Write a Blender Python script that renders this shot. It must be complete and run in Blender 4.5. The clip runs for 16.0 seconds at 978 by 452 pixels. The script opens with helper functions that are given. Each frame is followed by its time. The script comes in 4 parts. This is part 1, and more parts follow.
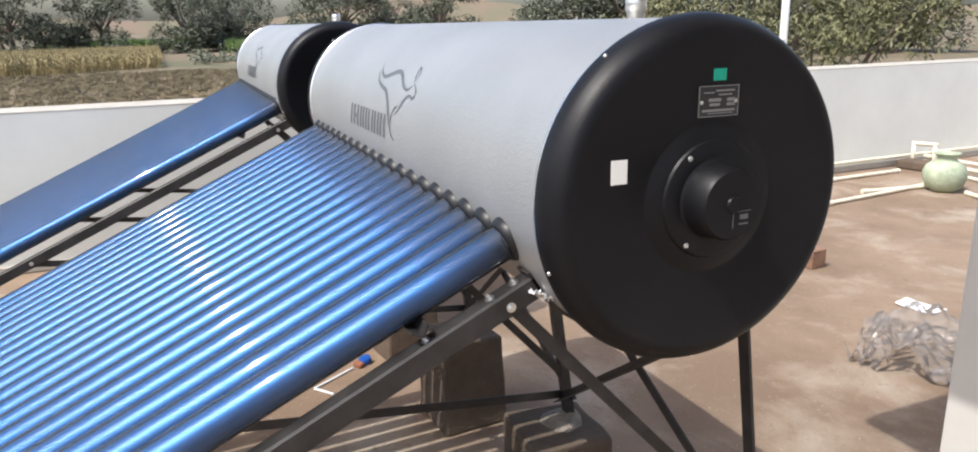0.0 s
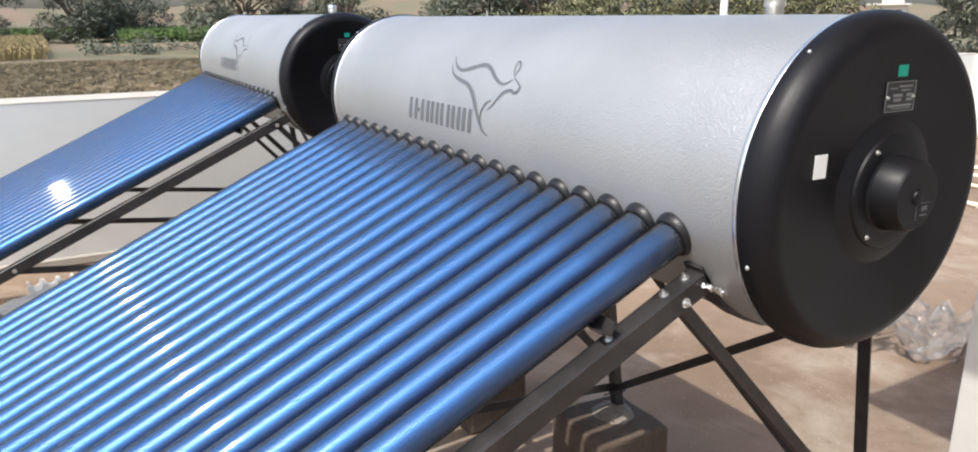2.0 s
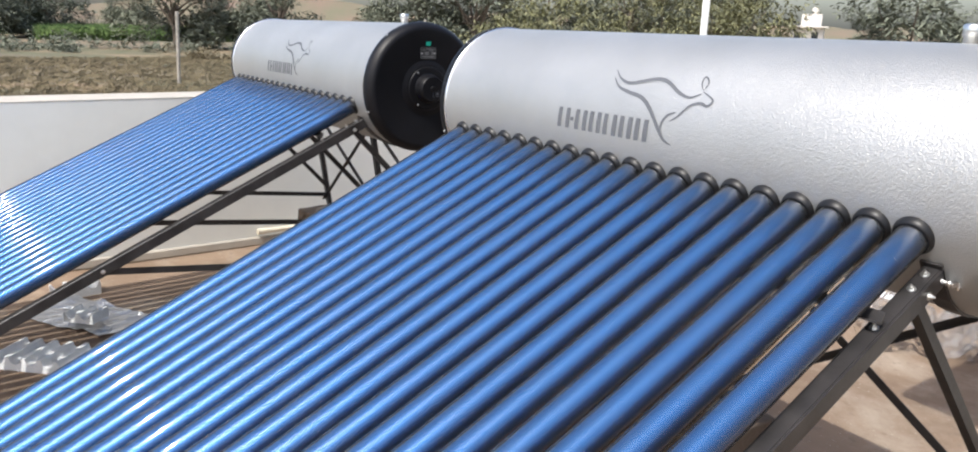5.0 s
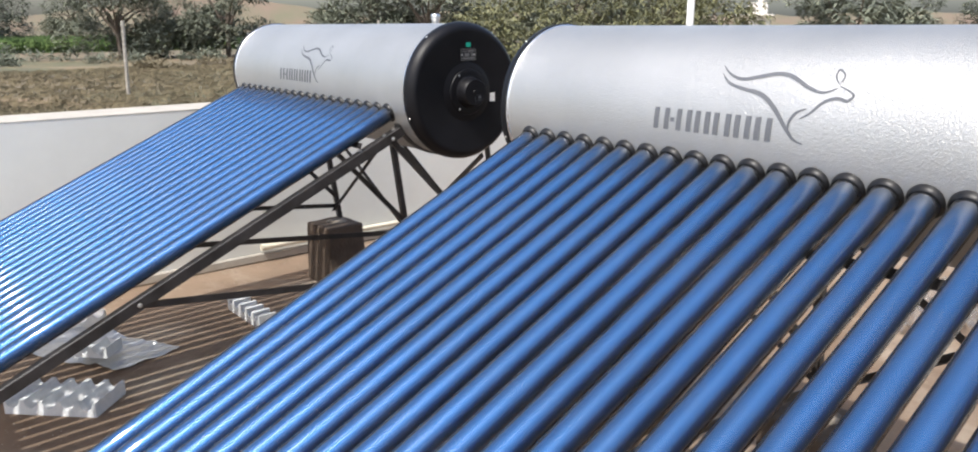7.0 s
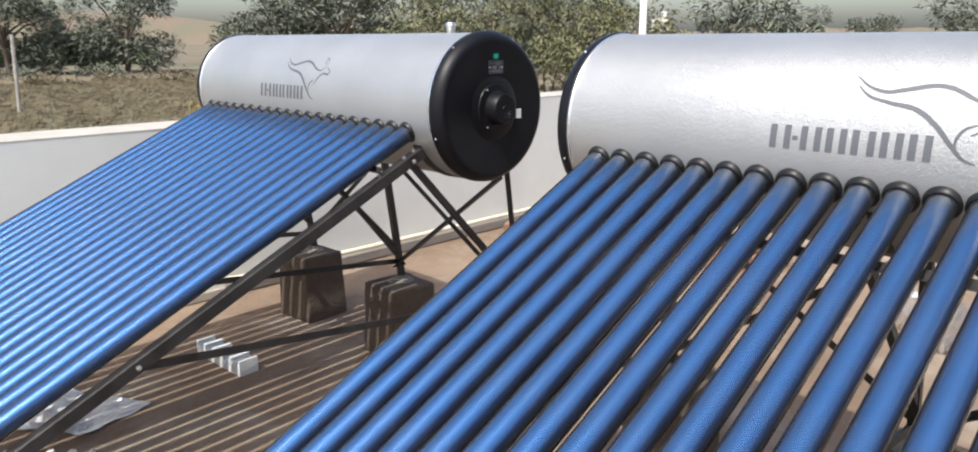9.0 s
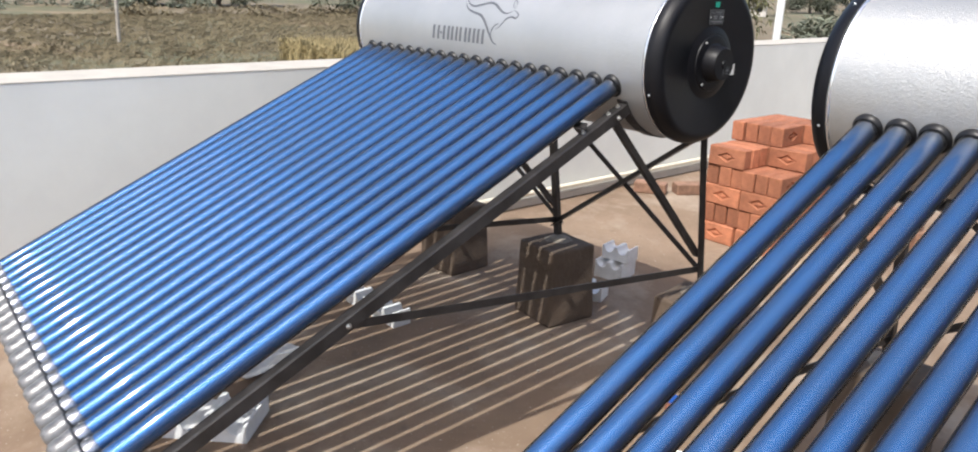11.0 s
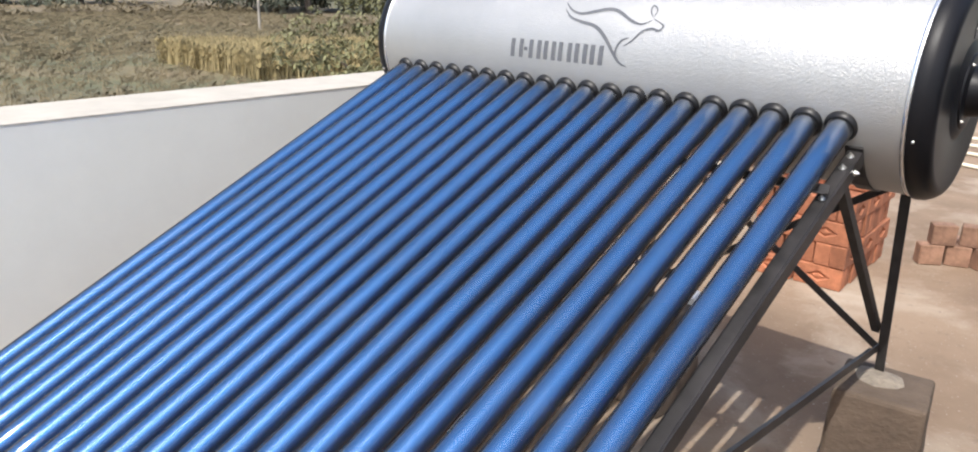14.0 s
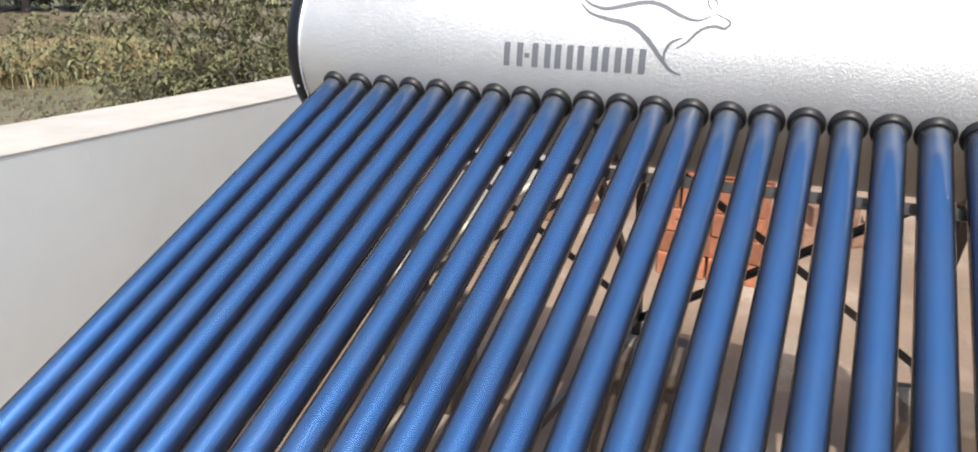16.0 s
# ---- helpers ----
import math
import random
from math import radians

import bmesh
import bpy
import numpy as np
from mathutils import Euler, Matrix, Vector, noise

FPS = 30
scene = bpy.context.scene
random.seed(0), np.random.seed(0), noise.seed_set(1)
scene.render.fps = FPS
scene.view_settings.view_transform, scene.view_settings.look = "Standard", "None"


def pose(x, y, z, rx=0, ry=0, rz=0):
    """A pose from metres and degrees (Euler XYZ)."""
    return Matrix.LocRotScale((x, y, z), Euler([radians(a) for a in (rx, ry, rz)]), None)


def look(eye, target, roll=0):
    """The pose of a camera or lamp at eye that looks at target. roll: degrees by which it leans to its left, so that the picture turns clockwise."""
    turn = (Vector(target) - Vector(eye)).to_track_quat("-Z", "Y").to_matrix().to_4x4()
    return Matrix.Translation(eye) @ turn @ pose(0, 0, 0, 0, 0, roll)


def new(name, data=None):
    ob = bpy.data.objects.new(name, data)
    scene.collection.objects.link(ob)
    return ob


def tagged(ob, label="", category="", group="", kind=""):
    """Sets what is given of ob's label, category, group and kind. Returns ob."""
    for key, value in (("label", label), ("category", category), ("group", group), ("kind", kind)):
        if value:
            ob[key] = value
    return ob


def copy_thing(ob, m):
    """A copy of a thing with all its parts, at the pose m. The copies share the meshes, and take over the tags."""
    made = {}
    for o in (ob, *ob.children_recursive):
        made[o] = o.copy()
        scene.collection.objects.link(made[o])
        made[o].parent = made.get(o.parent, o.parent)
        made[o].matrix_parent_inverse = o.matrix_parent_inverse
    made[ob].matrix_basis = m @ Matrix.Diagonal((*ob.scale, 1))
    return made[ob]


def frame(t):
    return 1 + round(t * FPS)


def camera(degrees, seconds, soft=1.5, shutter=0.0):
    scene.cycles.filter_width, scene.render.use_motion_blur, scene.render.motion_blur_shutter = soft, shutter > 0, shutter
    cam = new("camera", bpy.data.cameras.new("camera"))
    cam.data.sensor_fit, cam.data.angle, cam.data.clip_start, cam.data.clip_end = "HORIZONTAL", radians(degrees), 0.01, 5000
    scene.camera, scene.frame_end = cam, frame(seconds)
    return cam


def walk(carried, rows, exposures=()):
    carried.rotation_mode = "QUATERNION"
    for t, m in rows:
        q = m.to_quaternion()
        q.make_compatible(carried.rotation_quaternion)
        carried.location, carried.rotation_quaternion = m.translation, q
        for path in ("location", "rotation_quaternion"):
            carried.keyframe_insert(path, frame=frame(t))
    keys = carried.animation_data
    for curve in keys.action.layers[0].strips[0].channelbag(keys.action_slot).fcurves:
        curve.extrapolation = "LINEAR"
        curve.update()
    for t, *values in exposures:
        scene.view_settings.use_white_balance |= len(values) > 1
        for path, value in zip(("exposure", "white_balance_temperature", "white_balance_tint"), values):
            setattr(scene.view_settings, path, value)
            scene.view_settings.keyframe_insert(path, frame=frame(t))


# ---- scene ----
cam = camera(65.8, 16.0, soft=1.9)
PATH = [
    (0, (1.024, -0.445, 1.442), (-0.754, 0.310, 0.925), -1.1),
    (0.5, (1.003, -0.563, 1.434), (-0.760, 0.203, 0.882), -0.8),
    (1, (0.967, -0.631, 1.435), (-0.784, 0.168, 0.894), 0.7),
    (1.5, (0.894, -0.694, 1.434), (-0.820, 0.202, 0.925), 1.4),
    (2, (0.827, -0.789, 1.446), (-0.841, 0.175, 0.911), -0.3),
    (2.5, (0.811, -0.857, 1.464), (-0.824, 0.149, 0.904), 1.6),
    (3, (0.804, -0.985, 1.455), (-0.794, 0.099, 0.934), 1.0),
    (3.5, (0.790, -1.120, 1.463), (-0.804, -0.028, 0.946), 0.3),
    (4, (0.757, -1.206, 1.463), (-0.843, -0.127, 0.935), 1.9),
    (4.5, (0.677, -1.265, 1.431), (-0.900, -0.131, 0.955), 1.8),
    (5, (0.609, -1.323, 1.451), (-0.966, -0.201, 0.941), 1.7),
    (7.5, (0.151, -1.523, 1.446), (-1.349, -0.298, 0.944), -0.6),
    (8, (0.013, -1.528, 1.433), (-1.476, -0.284, 0.947), -0.3),
    (8.5, (-0.094, -1.555, 1.431), (-1.541, -0.267, 0.933), 1.3),
    (9, (-0.212, -1.626, 1.433), (-1.580, -0.249, 0.954), -0.2),
    (9.5, (-0.314, -1.699, 1.432), (-1.707, -0.347, 0.951), 0.9),
    (10, (-0.377, -1.735, 1.424), (-1.865, -0.503, 0.906), 0.2),
    (12.5, (-1.172, -1.866, 1.424), (-2.558, -0.601, 0.731), 4.0),
    (13, (-1.346, -1.812, 1.404), (-2.774, -0.563, 0.772), 1.3),
    (13.5, (-1.518, -1.752, 1.415), (-2.871, -0.433, 0.760), 2.1),
    (14, (-1.676, -1.751, 1.425), (-2.945, -0.336, 0.802), 1.2),
    (14.5, (-1.812, -1.753, 1.403), (-3.005, -0.319, 0.682), 2.9),
    (15, (-1.992, -1.713, 1.386), (-3.199, -0.258, 0.735), 1.8),
    (15.5, (-2.256, -1.642, 1.368), (-3.260, -0.052, 0.686), 0.2),
    (16, (-2.467, -1.621, 1.404), (-3.247, 0.109, 0.772), 0.8),
]
walk(cam, [(t, look(e, g, r)) for t, e, g, r in PATH])

# ---- light ----
scene.view_settings.exposure = 0.27
SUN = Vector((0.20, -0.64, 1.0)).normalized()
world = bpy.data.worlds.new("sky")
scene.world = world
world.use_nodes = True
wn = world.node_tree
sky = wn.nodes.new("ShaderNodeTexSky")
sky.sky_type = "NISHITA"
sky.sun_disc = False
sky.sun_elevation = math.asin(SUN.z)
sky.sun_rotation = math.atan2(SUN.x, SUN.y)
sky.dust_density = 3.5
sky.air_density = 1.0
wn.links.new(sky.outputs[0], wn.nodes["Background"].inputs[0])
wn.nodes["Background"].inputs[1].default_value = 0.225
sun_data = bpy.data.lights.new("sun", "SUN")
sun_data.energy = 3.7
sun_data.angle = radians(0.55)
sun_data.color = (1.0, 0.985, 0.95)
sun = new("sun", sun_data)
sun.matrix_world = look(SUN * 30, (0, 0, 0))


# ---- materials ----
def mat(name, color, rough=0.6, metal=0.0, var=0.0, scale=8.0, bump=0.0, bscale=60.0, dist=0.01, color2=None, spec=0.5, island=0.0, objvar=0.0, detail=4.0):
    m = bpy.data.materials.new(name)
    m.use_nodes = True
    nt = m.node_tree
    b = nt.nodes["Principled BSDF"]
    b.inputs["Base Color"].default_value = (*color, 1)
    b.inputs["Roughness"].default_value = rough
    b.inputs["Metallic"].default_value = metal
    b.inputs["Specular IOR Level"].default_value = spec
    co = nt.nodes.new("ShaderNodeTexCoord").outputs["Object"]
    out = None
    if var or color2:
        n1 = nt.nodes.new("ShaderNodeTexNoise")
        n1.inputs["Scale"].default_value = scale
        n1.inputs["Detail"].default_value = detail
        n1.inputs["Roughness"].default_value = 0.65
        nt.links.new(co, n1.inputs["Vector"])
        r = nt.nodes.new("ShaderNodeValToRGB")
        r.color_ramp.elements[0].position = 0.36
        r.color_ramp.elements[1].position = 0.66
        c2 = color2 or tuple(min(1, c * (1 + var)) for c in color)
        c1 = tuple(c * (1 - var) for c in color)
        r.color_ramp.elements[0].color = (*c1, 1)
        r.color_ramp.elements[1].color = (*c2, 1)
        nt.links.new(n1.outputs["Fac"], r.inputs[0])
        out = r.outputs[0]
    if island or objvar:
        info = nt.nodes.new("ShaderNodeObjectInfo" if objvar else "ShaderNodeNewGeometry")
        rnd = info.outputs["Random" if objvar else "Random Per Island"]
        mr = nt.nodes.new("ShaderNodeMapRange")
        a = objvar or island
        mr.inputs["To Min"].default_value = 1 - a
        mr.inputs["To Max"].default_value = 1 + a
        nt.links.new(rnd, mr.inputs["Value"])
        mx = nt.nodes.new("ShaderNodeMix")
        mx.data_type = "RGBA"
        mx.blend_type = "MULTIPLY"
        mx.inputs["Factor"].default_value = 1.0
        if out:
            nt.links.new(out, mx.inputs["A"])
        else:
            mx.inputs["A"].default_value = (*color, 1)
        nt.links.new(mr.outputs[0], mx.inputs["B"])
        out = mx.outputs["Result"]
    if out:
        nt.links.new(out, b.inputs["Base Color"])
    if bump:
        n2 = nt.nodes.new("ShaderNodeTexNoise")
        n2.inputs["Scale"].default_value = bscale
        n2.inputs["Detail"].default_value = 5.0
        nt.links.new(co, n2.inputs["Vector"])
        bp = nt.nodes.new("ShaderNodeBump")
        bp.inputs["Strength"].default_value = bump
        bp.inputs["Distance"].default_value = dist
        nt.links.new(n2.outputs["Fac"], bp.inputs["Height"])
        nt.links.new(bp.outputs[0], b.inputs["Normal"])
    return m


def thin_glass(name, tint, rough, ior=1.45, dust=0.0, veil_color=(0.5, 0.5, 0.5)):
    """Glass wall too thin to bend light: clear, with a gloss that grows at grazing angles. dust sets the share of a
    pale diffuse veil.
    """
    m = bpy.data.materials.new(name)
    m.use_nodes = True
    nt = m.node_tree
    nt.nodes.remove(nt.nodes["Principled BSDF"])
    tr = nt.nodes.new("ShaderNodeBsdfTransparent")
    tr.inputs[0].default_value = (*tint, 1)
    gl = nt.nodes.new("ShaderNodeBsdfGlossy")
    gl.inputs["Roughness"].default_value = rough
    fr = nt.nodes.new("ShaderNodeFresnel")
    fr.inputs["IOR"].default_value = ior
    mx = nt.nodes.new("ShaderNodeMixShader")
    nt.links.new(fr.outputs[0], mx.inputs[0])
    nt.links.new(tr.outputs[0], mx.inputs[1])
    nt.links.new(gl.outputs[0], mx.inputs[2])
    last = mx.outputs[0]
    # pale veil: more than dust, on the tubes it also paints in haze
    if dust:
        df = nt.nodes.new("ShaderNodeBsdfDiffuse")
        df.inputs[0].default_value = (*veil_color, 1)
        co = nt.nodes.new("ShaderNodeTexCoord").outputs["Object"]
        n1 = nt.nodes.new("ShaderNodeTexNoise")
        n1.inputs["Scale"].default_value = 9.0
        n1.inputs["Detail"].default_value = 8.0
        nt.links.new(co, n1.inputs["Vector"])
        mr = nt.nodes.new("ShaderNodeMapRange")
        mr.inputs["From Min"].default_value = 0.3
        mr.inputs["From Max"].default_value = 0.7
        mr.inputs["To Min"].default_value = dust * 0.75
        mr.inputs["To Max"].default_value = dust * 1.25
        nt.links.new(n1.outputs["Fac"], mr.inputs["Value"])
        m2 = nt.nodes.new("ShaderNodeMixShader")
        nt.links.new(mr.outputs[0], m2.inputs[0])
        nt.links.new(last, m2.inputs[1])
        nt.links.new(df.outputs[0], m2.inputs[2])
        last = m2.outputs[0]
    nt.links.new(last, nt.nodes["Material Output"].inputs[0])
    return m


def embossed_metal():
    """Stucco-embossed aluminium sheet: fine irregular dimples with a soft sheen."""
    m = mat("embossed_aluminium", (0.44, 0.44, 0.43), 0.44, 0.70, var=0.06, scale=3.0)
    nt = m.node_tree
    co = nt.nodes.new("ShaderNodeTexCoord").outputs["Object"]
    v = nt.nodes.new("ShaderNodeTexNoise")
    v.inputs["Scale"].default_value = 235.0
    v.inputs["Detail"].default_value = 1.5
    v.inputs["Distortion"].default_value = 1.2
    nt.links.new(co, v.inputs["Vector"])
    v2 = nt.nodes.new("ShaderNodeTexNoise")
    v2.inputs["Scale"].default_value = 9.0
    nt.links.new(co, v2.inputs["Vector"])
    ad = nt.nodes.new("ShaderNodeMath")
    ad.operation = "MULTIPLY_ADD"
    ad.inputs[1].default_value = 0.12
    nt.links.new(v2.outputs["Fac"], ad.inputs[0])
    nt.links.new(v.outputs["Fac"], ad.inputs[2])
    bp = nt.nodes.new("ShaderNodeBump")
    bp.inputs["Strength"].default_value = 0.6
    bp.inputs["Distance"].default_value = 0.0021
    nt.links.new(ad.outputs[0], bp.inputs["Height"])
    nt.links.new(bp.outputs[0], m.node_tree.nodes["Principled BSDF"].inputs["Normal"])
    return m


M_TANK = embossed_metal()
M_RIM = mat("bright_trim", (0.75, 0.76, 0.78), 0.25, 0.9)
M_CAP = mat("black_plastic", (0.006, 0.006, 0.0075), 0.42, bump=0.12, bscale=220, dist=0.002, var=0.25, scale=5, spec=0.22)
M_RUBBER = mat("black_rubber", (0.009, 0.009, 0.010), 0.4, bump=0.1, bscale=150, dist=0.002, spec=0.35)
M_FRAME = mat("black_painted_steel", (0.024, 0.022, 0.022), 0.46, bump=0.15, bscale=90, dist=0.002, var=0.4, scale=14)


def absorber_material():
    """Blue selective coating that thins out to bare grey metal at the open end of the tube."""
    m = mat("blue_absorber", (0.007, 0.104, 0.30), 0.44, 0.60, var=0.12, scale=2.0)
    nt = m.node_tree
    b = nt.nodes["Principled BSDF"]
    was = b.inputs["Base Color"].links[0].from_socket
    xyz = nt.nodes.new("ShaderNodeSeparateXYZ")
    nt.links.new(nt.nodes.new("ShaderNodeTexCoord").outputs["Object"], xyz.inputs[0])
    n = nt.nodes.new("ShaderNodeTexNoise")
    n.inputs["Scale"].default_value = 35.0
    nt.links.new(nt.nodes.new("ShaderNodeTexCoord").outputs["Object"], n.inputs["Vector"])
    ad = nt.nodes.new("ShaderNodeMath")
    ad.operation = "MULTIPLY_ADD"
    ad.inputs[1].default_value = 0.03
    nt.links.new(n.outputs["Fac"], ad.inputs[0])
    nt.links.new(xyz.outputs["Z"], ad.inputs[2])
    r = nt.nodes.new("ShaderNodeMapRange")
    r.interpolation_type = "SMOOTHSTEP"
    r.inputs["From Min"].default_value = 0.015
    r.inputs["From Max"].default_value = 0.06
    nt.links.new(ad.outputs[0], r.inputs["Value"])
    x = nt.nodes.new("ShaderNodeMix")
    x.data_type = "RGBA"
    nt.links.new(r.outputs[0], x.inputs["Factor"])
    x.inputs["A"].default_value = (0.12, 0.13, 0.155, 1)
    nt.links.new(was, x.inputs["B"])
    nt.links.new(x.outputs["Result"], b.inputs["Base Color"])
    g = nt.nodes.new("ShaderNodeMapRange")
    g.inputs["To Min"].default_value = 0.22
    g.inputs["To Max"].default_value = 0.43
    nt.links.new(r.outputs[0], g.inputs["Value"])
    nt.links.new(g.outputs[0], b.inputs["Roughness"])
    return m


M_BLUE = absorber_material()
M_CUP = mat("grey_cup", (0.15, 0.15, 0.15), 0.38, 0.35, var=0.3, scale=40)
# the veil is partly dust, partly lens haze put into the surface colour
M_GLASS = thin_glass("clear_glass", (0.97, 0.98, 1.0), 0.04, 1.52, 0.032, (0.50, 0.52, 0.55))
M_CHROME = mat("zinc_steel", (0.7, 0.7, 0.68), 0.28, 0.95)
M_MIRROR = mat("silvered_tip", (0.42, 0.43, 0.45), 0.26, 0.85, var=0.3, scale=60)
M_PRINT = mat("grey_print", (0.10, 0.105, 0.115), 0.55)
M_WHITE = mat("white_label", (0.75, 0.75, 0.72), 0.6, var=0.05)
M_GREEN = mat("green_sticker", (0.0, 0.28, 0.19), 0.5, var=0.1, scale=60)
M_PLATE = mat("etched_plate", (0.03, 0.03, 0.032), 0.4, 0.3)
M_ETCH = mat("etched_lines", (0.20, 0.20, 0.20), 0.5, 0.3)
M_BLOCK = mat("damp_concrete", (0.108, 0.078, 0.056), 0.9, var=0.22, scale=7, bump=0.5, bscale=70, dist=0.01, detail=8)
M_MORTAR = mat("mortar", (0.26, 0.22, 0.175), 0.95, var=0.2, scale=30, bump=0.8, bscale=60, dist=0.015)
M_BRICK = mat("red_brick", (0.35, 0.135, 0.070), 0.92, var=0.25, scale=14, bump=0.6, bscale=110, dist=0.006, objvar=0.28, detail=8)
M_BRICKD = mat("dusty_brick", (0.26, 0.15, 0.10), 0.95, var=0.3, scale=14, bump=0.6, bscale=110, dist=0.006, objvar=0.2, detail=8)
M_FOAM = mat("white_foam", (0.78, 0.78, 0.76), 0.85, bump=0.4, bscale=260, dist=0.002, var=0.06, scale=30)
M_PVC = mat("cream_pvc", (0.72, 0.66, 0.52), 0.4, var=0.08, scale=12)
M_POT = mat("green_clay_pot", (0.36, 0.41, 0.29), 0.65, var=0.25, scale=9, bump=0.2, bscale=50)
M_PLASTIC = thin_glass("clear_film", (0.95, 0.95, 0.95), 0.2, 1.22, 0.10, (0.8, 0.81, 0.83))
M_FOIL = mat("crinkled_foil", (0.62, 0.62, 0.62), 0.34, 0.85, bump=0.6, bscale=30, dist=0.02)
M_BLUECAP = mat("blue_plastic", (0.006, 0.07, 0.33), 0.35)
M_PAPER = mat("white_paper", (0.8, 0.8, 0.8), 0.7)
M_PLASTER = mat("grey_plaster", (0.665, 0.668, 0.625), 0.92, var=0.05, scale=1.6, bump=0.12, bscale=60, dist=0.004, detail=9)


def plaster_patches(m):
    """Trowel scars: small rough islands on an otherwise smooth wall."""
    nt = m.node_tree
    co = nt.nodes.new("ShaderNodeTexCoord").outputs["Object"]
    fine = nt.nodes.new("ShaderNodeTexNoise")
    fine.inputs["Scale"].default_value = 90.0
    wide = nt.nodes.new("ShaderNodeTexNoise")
    wide.inputs["Scale"].default_value = 2.6
    wide.inputs["Detail"].default_value = 6.0
    for n in (fine, wide):
        nt.links.new(co, n.inputs["Vector"])
    r = nt.nodes.new("ShaderNodeMapRange")
    r.inputs["From Min"].default_value = 0.60
    r.inputs["From Max"].default_value = 0.66
    nt.links.new(wide.outputs["Fac"], r.inputs["Value"])
    mul = nt.nodes.new("ShaderNodeMath")
    mul.operation = "MULTIPLY"
    nt.links.new(fine.outputs["Fac"], mul.inputs[0])
    nt.links.new(r.outputs[0], mul.inputs[1])
    b = nt.nodes["Principled BSDF"]
    bp = nt.nodes.new("ShaderNodeBump")
    bp.inputs["Strength"].default_value = 0.3
    bp.inputs["Distance"].default_value = 0.004
    nt.links.new(b.inputs["Normal"].links[0].from_socket, bp.inputs["Normal"])
    nt.links.new(mul.outputs[0], bp.inputs["Height"])
    nt.links.new(bp.outputs[0], b.inputs["Normal"])


plaster_patches(M_PLASTER)
M_COPING = mat("cream_coping", (0.42, 0.385, 0.33), 0.85, var=0.08, scale=6, bump=0.2, bscale=40, dist=0.006)
M_WHITEWALL = mat("white_wall", (0.60, 0.58, 0.535), 0.85, var=0.05, scale=3, bump=0.15, bscale=40, dist=0.005)


def floor_material():
    m = mat("dusty_cement_floor", (0.36, 0.25, 0.165), 0.93, bump=0.35, bscale=55, dist=0.006)
    nt = m.node_tree
    co = nt.nodes.new("ShaderNodeTexCoord").outputs["Object"]

    def noise_at(scale, detail=6.0, lo=0.4, hi=0.62, dist=0.0):
        n = nt.nodes.new("ShaderNodeTexNoise")
        n.inputs["Scale"].default_value = scale
        n.inputs["Detail"].default_value = detail
        n.inputs["Roughness"].default_value = 0.62
        n.inputs["Distortion"].default_value = dist
        nt.links.new(co, n.inputs["Vector"])
        r = nt.nodes.new("ShaderNodeMapRange")
        r.inputs["From Min"].default_value = lo
        r.inputs["From Max"].default_value = hi
        nt.links.new(n.outputs["Fac"], r.inputs["Value"])
        return r.outputs[0]

    def mixed(fac, a, c):
        x = nt.nodes.new("ShaderNodeMix")
        x.data_type = "RGBA"
        nt.links.new(fac, x.inputs["Factor"])
        if isinstance(a, tuple):
            x.inputs["A"].default_value = (*a, 1)
        else:
            nt.links.new(a, x.inputs["A"])
        x.inputs["B"].default_value = (*c, 1)
        return x.outputs["Result"]

    c = mixed(noise_at(0.9, 5), (0.18, 0.122, 0.080), (0.265, 0.190, 0.130))
    c = mixed(noise_at(1.7, 10, 0.5, 0.78, 0.3), c, (0.42, 0.355, 0.28))
    c = mixed(noise_at(16, 6, 0.58, 0.75), c, (0.17, 0.12, 0.085))
    c = mixed(noise_at(70, 3, 0.64, 0.74), c, (0.45, 0.41, 0.35))
    nt.links.new(c, nt.nodes["Principled BSDF"].inputs["Base Color"])
    return m


M_FLOOR = floor_material()
def soil_material():
    m = mat("dry_field", (0.13, 0.10, 0.062), 0.95, color2=(0.20, 0.16, 0.10), scale=0.10, detail=12, bump=0.25, bscale=1.5, dist=0.3)
    nt = m.node_tree
    b = nt.nodes["Principled BSDF"]
    was = b.inputs["Base Color"].links[0].from_socket
    co = nt.nodes.new("ShaderNodeTexCoord").outputs["Object"]
    for scale, lo, hi, color in ((0.018, 0.50, 0.62, (0.105, 0.105, 0.055)), (0.035, 0.58, 0.66, (0.24, 0.17, 0.10)), (0.6, 0.55, 0.7, (0.125, 0.108, 0.068))):
        n = nt.nodes.new("ShaderNodeTexNoise")
        n.inputs["Scale"].default_value = scale
        n.inputs["Detail"].default_value = 9.0
        nt.links.new(co, n.inputs["Vector"])
        r = nt.nodes.new("ShaderNodeMapRange")
        r.inputs["From Min"].default_value = lo
        r.inputs["From Max"].default_value = hi
        nt.links.new(n.outputs["Fac"], r.inputs["Value"])
        x = nt.nodes.new("ShaderNodeMix")
        x.data_type = "RGBA"
        nt.links.new(r.outputs[0], x.inputs["Factor"])
        nt.links.new(was, x.inputs["A"])
        x.inputs["B"].default_value = (*color, 1)
        was = x.outputs["Result"]
    nt.links.new(was, b.inputs["Base Color"])
    return m


